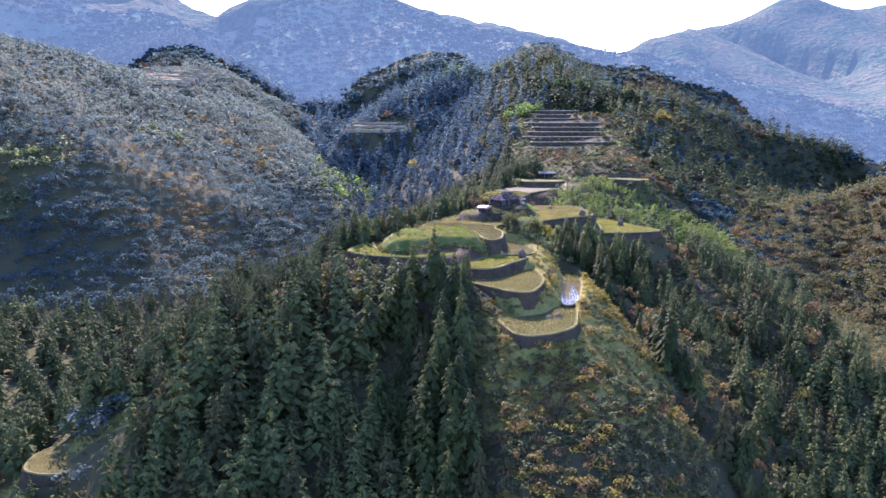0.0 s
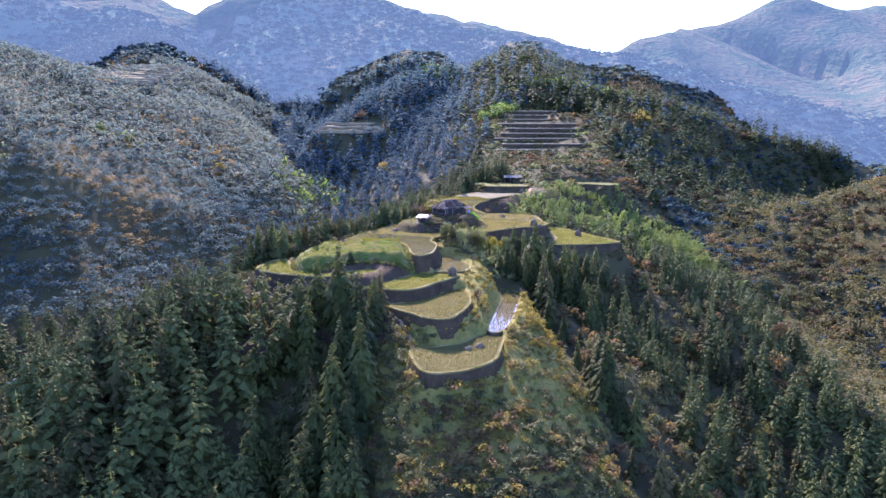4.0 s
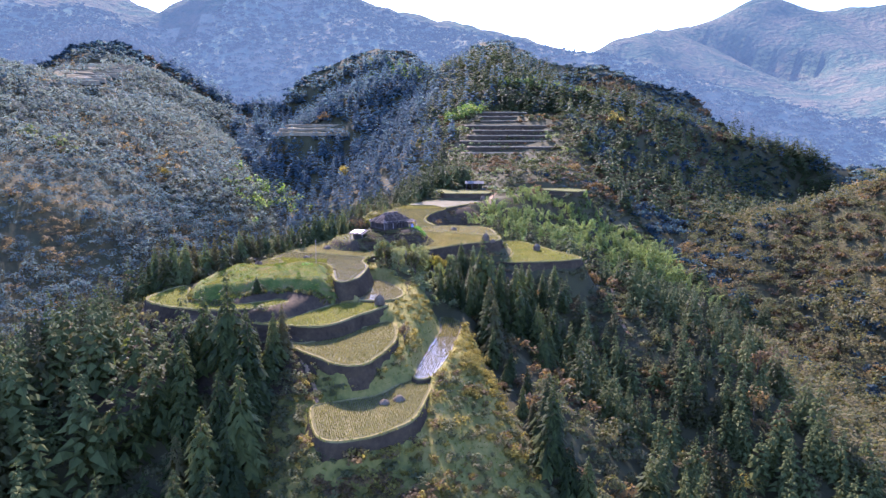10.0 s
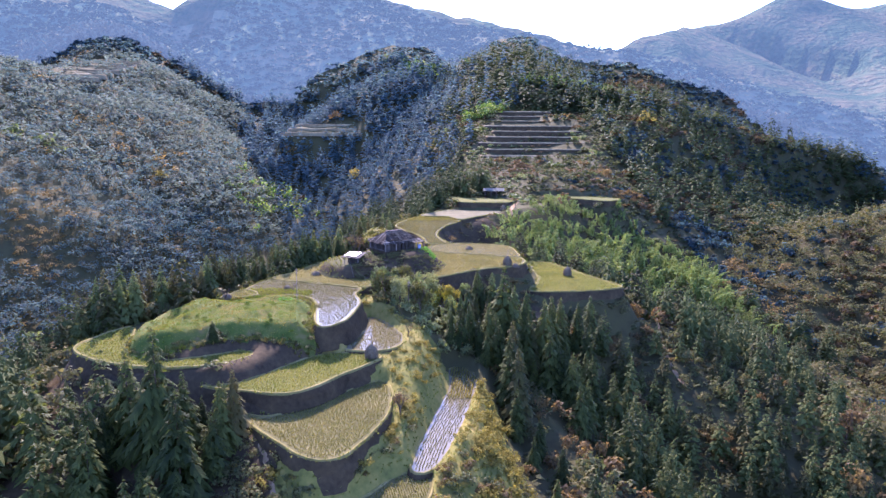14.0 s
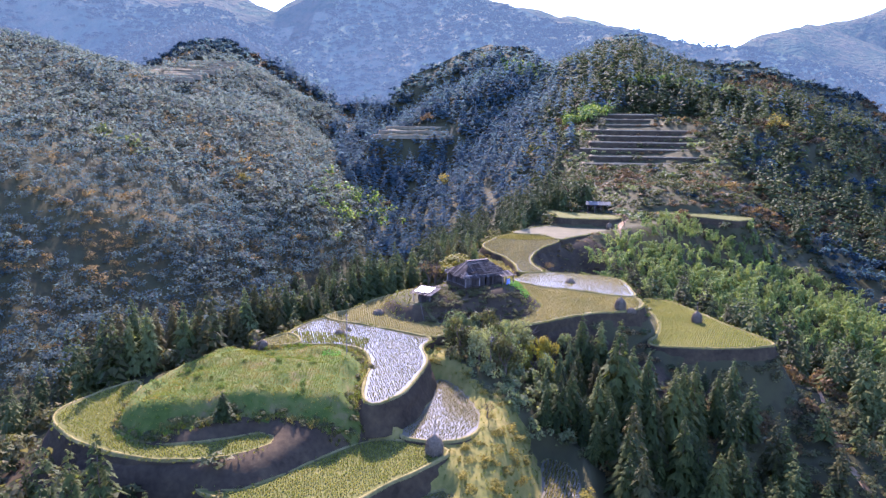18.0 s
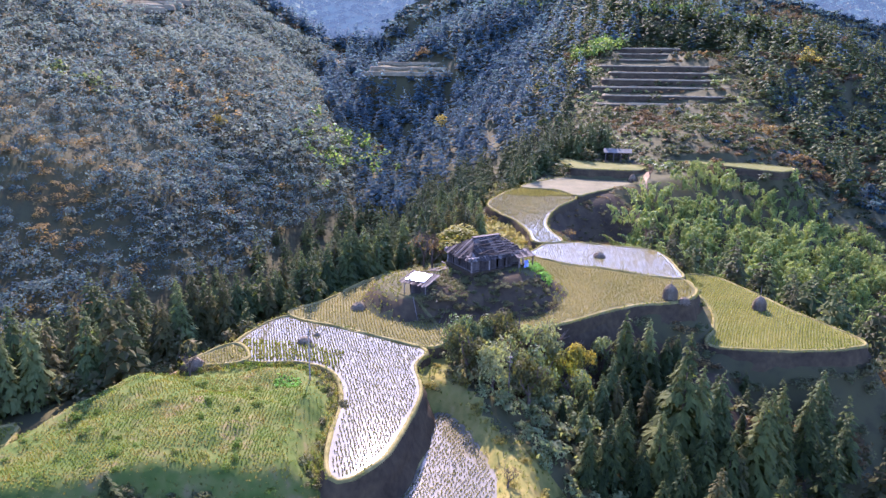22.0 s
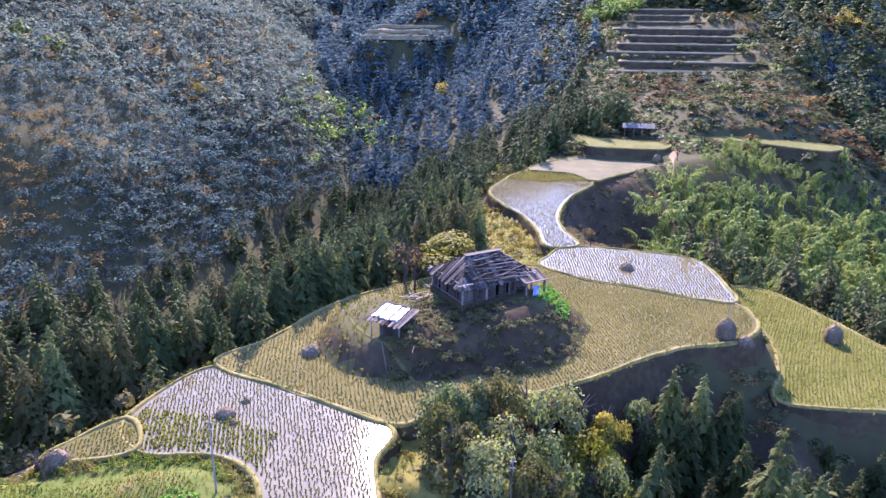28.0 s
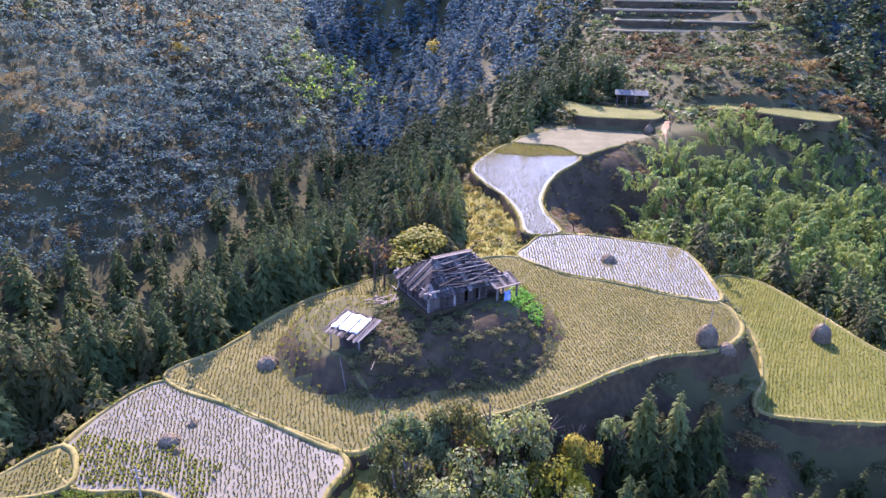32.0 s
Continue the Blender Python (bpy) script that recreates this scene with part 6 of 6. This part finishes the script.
for i, (x, y, h) in enumerate(((26.6, 153.5, 4.2), (28.9, 155.1, 3.1), (27.6, 152.0, 2.2), (25.0, 147.0, 2.8), (30.0, 143.5, 6.6), (33.4, 146.2, 2.4), (38.6, 148.0, 1.0), (44.3, 155.0, -0.6), (35.6, 143.0, 2.2), (22.6, 141.0, 1.6), (41.5, 150.0, -0.4), (31.6, 145.0, 3.4), (36.9, 145.4, 1.8), (24.0, 144.4, 2.4))):
    g = float(height(np.array([x]), np.array([y]))[0]) - 0.15
    t = thing("fir_tree", Matrix.LocRotScale((x, y, g), Euler((0, 0, i * 1.3)), Vector(((h - g) * 0.8, (h - g) * 0.8, h - g))),
              "tall blue-green conifer standing below the terrace bank", "fir tree", "firs on the spur")
    part_of("trunk", trunk_data, t)
    part_of("crown", (lit_data if i % 2 else fir_data)[i % 5], t)
t = thing("fir_tree", Matrix.LocRotScale((-3.0, 122.9, float(height(np.array([-3.0]), np.array([122.9]))[0]) - 0.1), Euler((0, 0, 1)), Vector((3.4, 3.4, 2.6))), "young green conifer on the bank of the knoll", "fir tree", "firs on the spur")
part_of("trunk", trunk_data, t)
part_of("crown", fir_data[2], t)

# ---- vegetable plots ----
for name, x0, x1, y0, y1, gap, seed in (("vegetable_bed", 17.4, 19.6, 160.2, 163.2, 0.24, 71), ("vegetable_bed", 0.6, 2.2, 136.2, 137.5, 0.3, 72)):
    vx, vy = spread(x0, x1, y0, y1, gap, seed)
    sz = np.random.default_rng(seed).uniform(0.22, 0.42, len(vx)) * (1.0 if seed < 73 else 0.7)
    v, f = scatter([clump_mesh(150 + s, 16, 0.4, 0.6) for s in range(3)], vx, vy, height(vx, vy) + 0.02, sz * 0.8, sz * 1.3, seed)
    tagged(stuff(name, GREENS if seed < 73 else STUBBLE_G, v, f, "bed of bright green leafy vegetables", "vegetable bed"), group="vegetable beds")


# ---- garden plots on the knoll ----
def draped(loop, lift):
    """A patch that lies on the ground inside an outline: rings from its middle to its edge."""
    c = loop.mean(0)
    ks = np.linspace(0.02, 1, 12)
    p = np.concatenate([c + (loop - c) * k for k in ks])
    edge = np.repeat(np.where(ks > 0.95, -0.1, lift), len(loop))
    n = len(loop)
    i = np.arange(n)
    q = np.concatenate([np.stack([a * n + i, a * n + (i + 1) % n, (a + 1) * n + (i + 1) % n, (a + 1) * n + i], 1)[:, ::-1] for a in range(len(ks) - 1)])
    return np.c_[p, height(p[:, 0], p[:, 1]) + edge], q


mid = KNOLL.mean(0)
loop = smooth_loop(mid + (KNOLL - mid) * 0.86, 0.6)
v, q = draped(loop, 0.03)
plot = tagged(new("garden_plot", mesh_of("garden_plot", v, q, PLOT, True)), "uneven garden plot of low green growth on the knoll", "garden plot", kind="structure")
for n, (name, leafmat, turn, tall, low, high) in enumerate((("plants", KNOLL_GRASS, 12, 0.1, -0.05, 9.0), ("dry_plants", BLADES, 40, 0.12, -9.0, -0.1))):
    v, q = tufts(loop, turn, 0.0, 0.21, tall, lambda x, y: (fbm(x, y, 7, 3, 95) > low) & (fbm(x, y, 7, 3, 95) <= high), 300 + n, 0.1, 0.028)
    base = v.reshape(-1, 4, 3)[:, :2].mean(1)
    v = v + np.c_[np.zeros((len(v), 2)), np.repeat(height(base[:, 0], base[:, 1]) + 0.02, 4)]
    tagged(part_of(name, mesh_of(name, v, q, leafmat), plot, ("rows of low green plants", "patches of dry straw-coloured growth")[n]), kind="stuff")
hx3, hy3 = spread(-13, 6, 119, 141, 1.0, 96)
k = knoll_at(hx3, hy3, 0.3, 0.75)
ok = (k > 0.25) & (np.random.default_rng(97).random(len(hx3)) < np.where(k < 0.8, 0.7, 0.16))
hx3, hy3 = hx3[ok], hy3[ok]
hs = np.random.default_rng(98).uniform(0.3, 0.8, len(hx3))
v, f = scatter(HEATH, hx3, hy3, height(hx3, hy3) - 0.05, hs, hs * 1.3, 99)
stuff("rim_scrub", KNOLL_GRASS, v, f, "green and straw-coloured tufts and scrub on the knoll", "scrub")


# ---- paths ----
def ribbon(name, points, width, label, mat=None):
    p = np.array(points, float)
    s = np.r_[0, np.cumsum(np.hypot(*np.diff(p, axis=0).T))]
    u = np.linspace(0, s[-1], max(8, int(s[-1] / 0.4)))
    x, y = np.interp(u, s, p[:, 0]), np.interp(u, s, p[:, 1])
    for k in range(6):
        x[1:-1], y[1:-1] = (x[:-2] + x[1:-1] * 2 + x[2:]) / 4, (y[:-2] + y[1:-1] * 2 + y[2:]) / 4
    tx, ty = np.gradient(x), np.gradient(y)
    n = np.stack([-ty, tx], 1) / np.hypot(tx, ty)[:, None]
    w = width * (1 + 0.3 * fbm(x, y, 2.5, 2, 81))
    rows = []
    for k in (-0.5, -0.25, 0, 0.25, 0.5):
        q = np.stack([x, y], 1) + n * (k * w)[:, None]
        rows.append(np.c_[q, height(q[:, 0], q[:, 1]) + 0.07 - 0.10 * (abs(k) == 0.5)])
    m = len(x)
    v = np.concatenate(rows)
    i = np.arange(m - 1)
    q = np.concatenate([np.stack([k * m + i, k * m + i + 1, (k + 1) * m + i + 1, (k + 1) * m + i], 1) for k in range(4)])
    return tagged(new(name, mesh_of(name, v, q, mat or DIRT, True)), label, "footpath", "footpaths", "structure")


ribbon("footpath", [(59.5, 174), (58.2, 166), (57.3, 160), (56.6, 154), (57.8, 149)], 0.75, "bare orange dirt footpath down the spur")
ribbon("footpath", [(22.0, 184.2), (24.2, 188.5), (26.2, 193), (29.5, 199)], 0.9, "pale dirt footpath under the bend paddy")
ribbon("footpath", [(36.6, 226), (37.4, 232), (38.8, 238), (40.5, 244), (37, 248)], 1.2, "pale dirt footpath past the dry field")
ribbon("footpath", [(31.5, 249.5), (28.5, 252), (26.6, 256), (25.4, 262)], 1.2, "pale dirt footpath climbing to the hut")
ribbon("footpath", [(-14.4, 126), (-13.6, 133), (-10.9, 137.6), (-8.7, 141), (-6.9, 144.6), (-5.4, 149)], 0.5, "orange dirt footpath along the terrace edge")
ribbon("footpath", [(3.4, 162.6), (3.2, 159.5), (3.6, 156.4), (5.6, 154.0), (8.6, 152.4), (10.6, 150.2), (11.0, 148.6)], 0.3, "trodden dirt footpath round the foot of the mound", MUD)
ribbon("footpath", [(45, 262), (50, 272), (46, 284), (42, 300)], 1.0, "pale dirt footpath up the hillside")
ribbon("footpath", [(60, 256), (66, 264), (74, 268), (80, 276)], 1.2, "pale dirt footpath across the hillside")
ribbon("footpath", [(2.6, 114.0), (4.4, 111.8), (6.4, 109.0), (8.2, 105.6), (9.0, 102.8)], 0.5, "pale trodden footpath down beside the lower terraces")
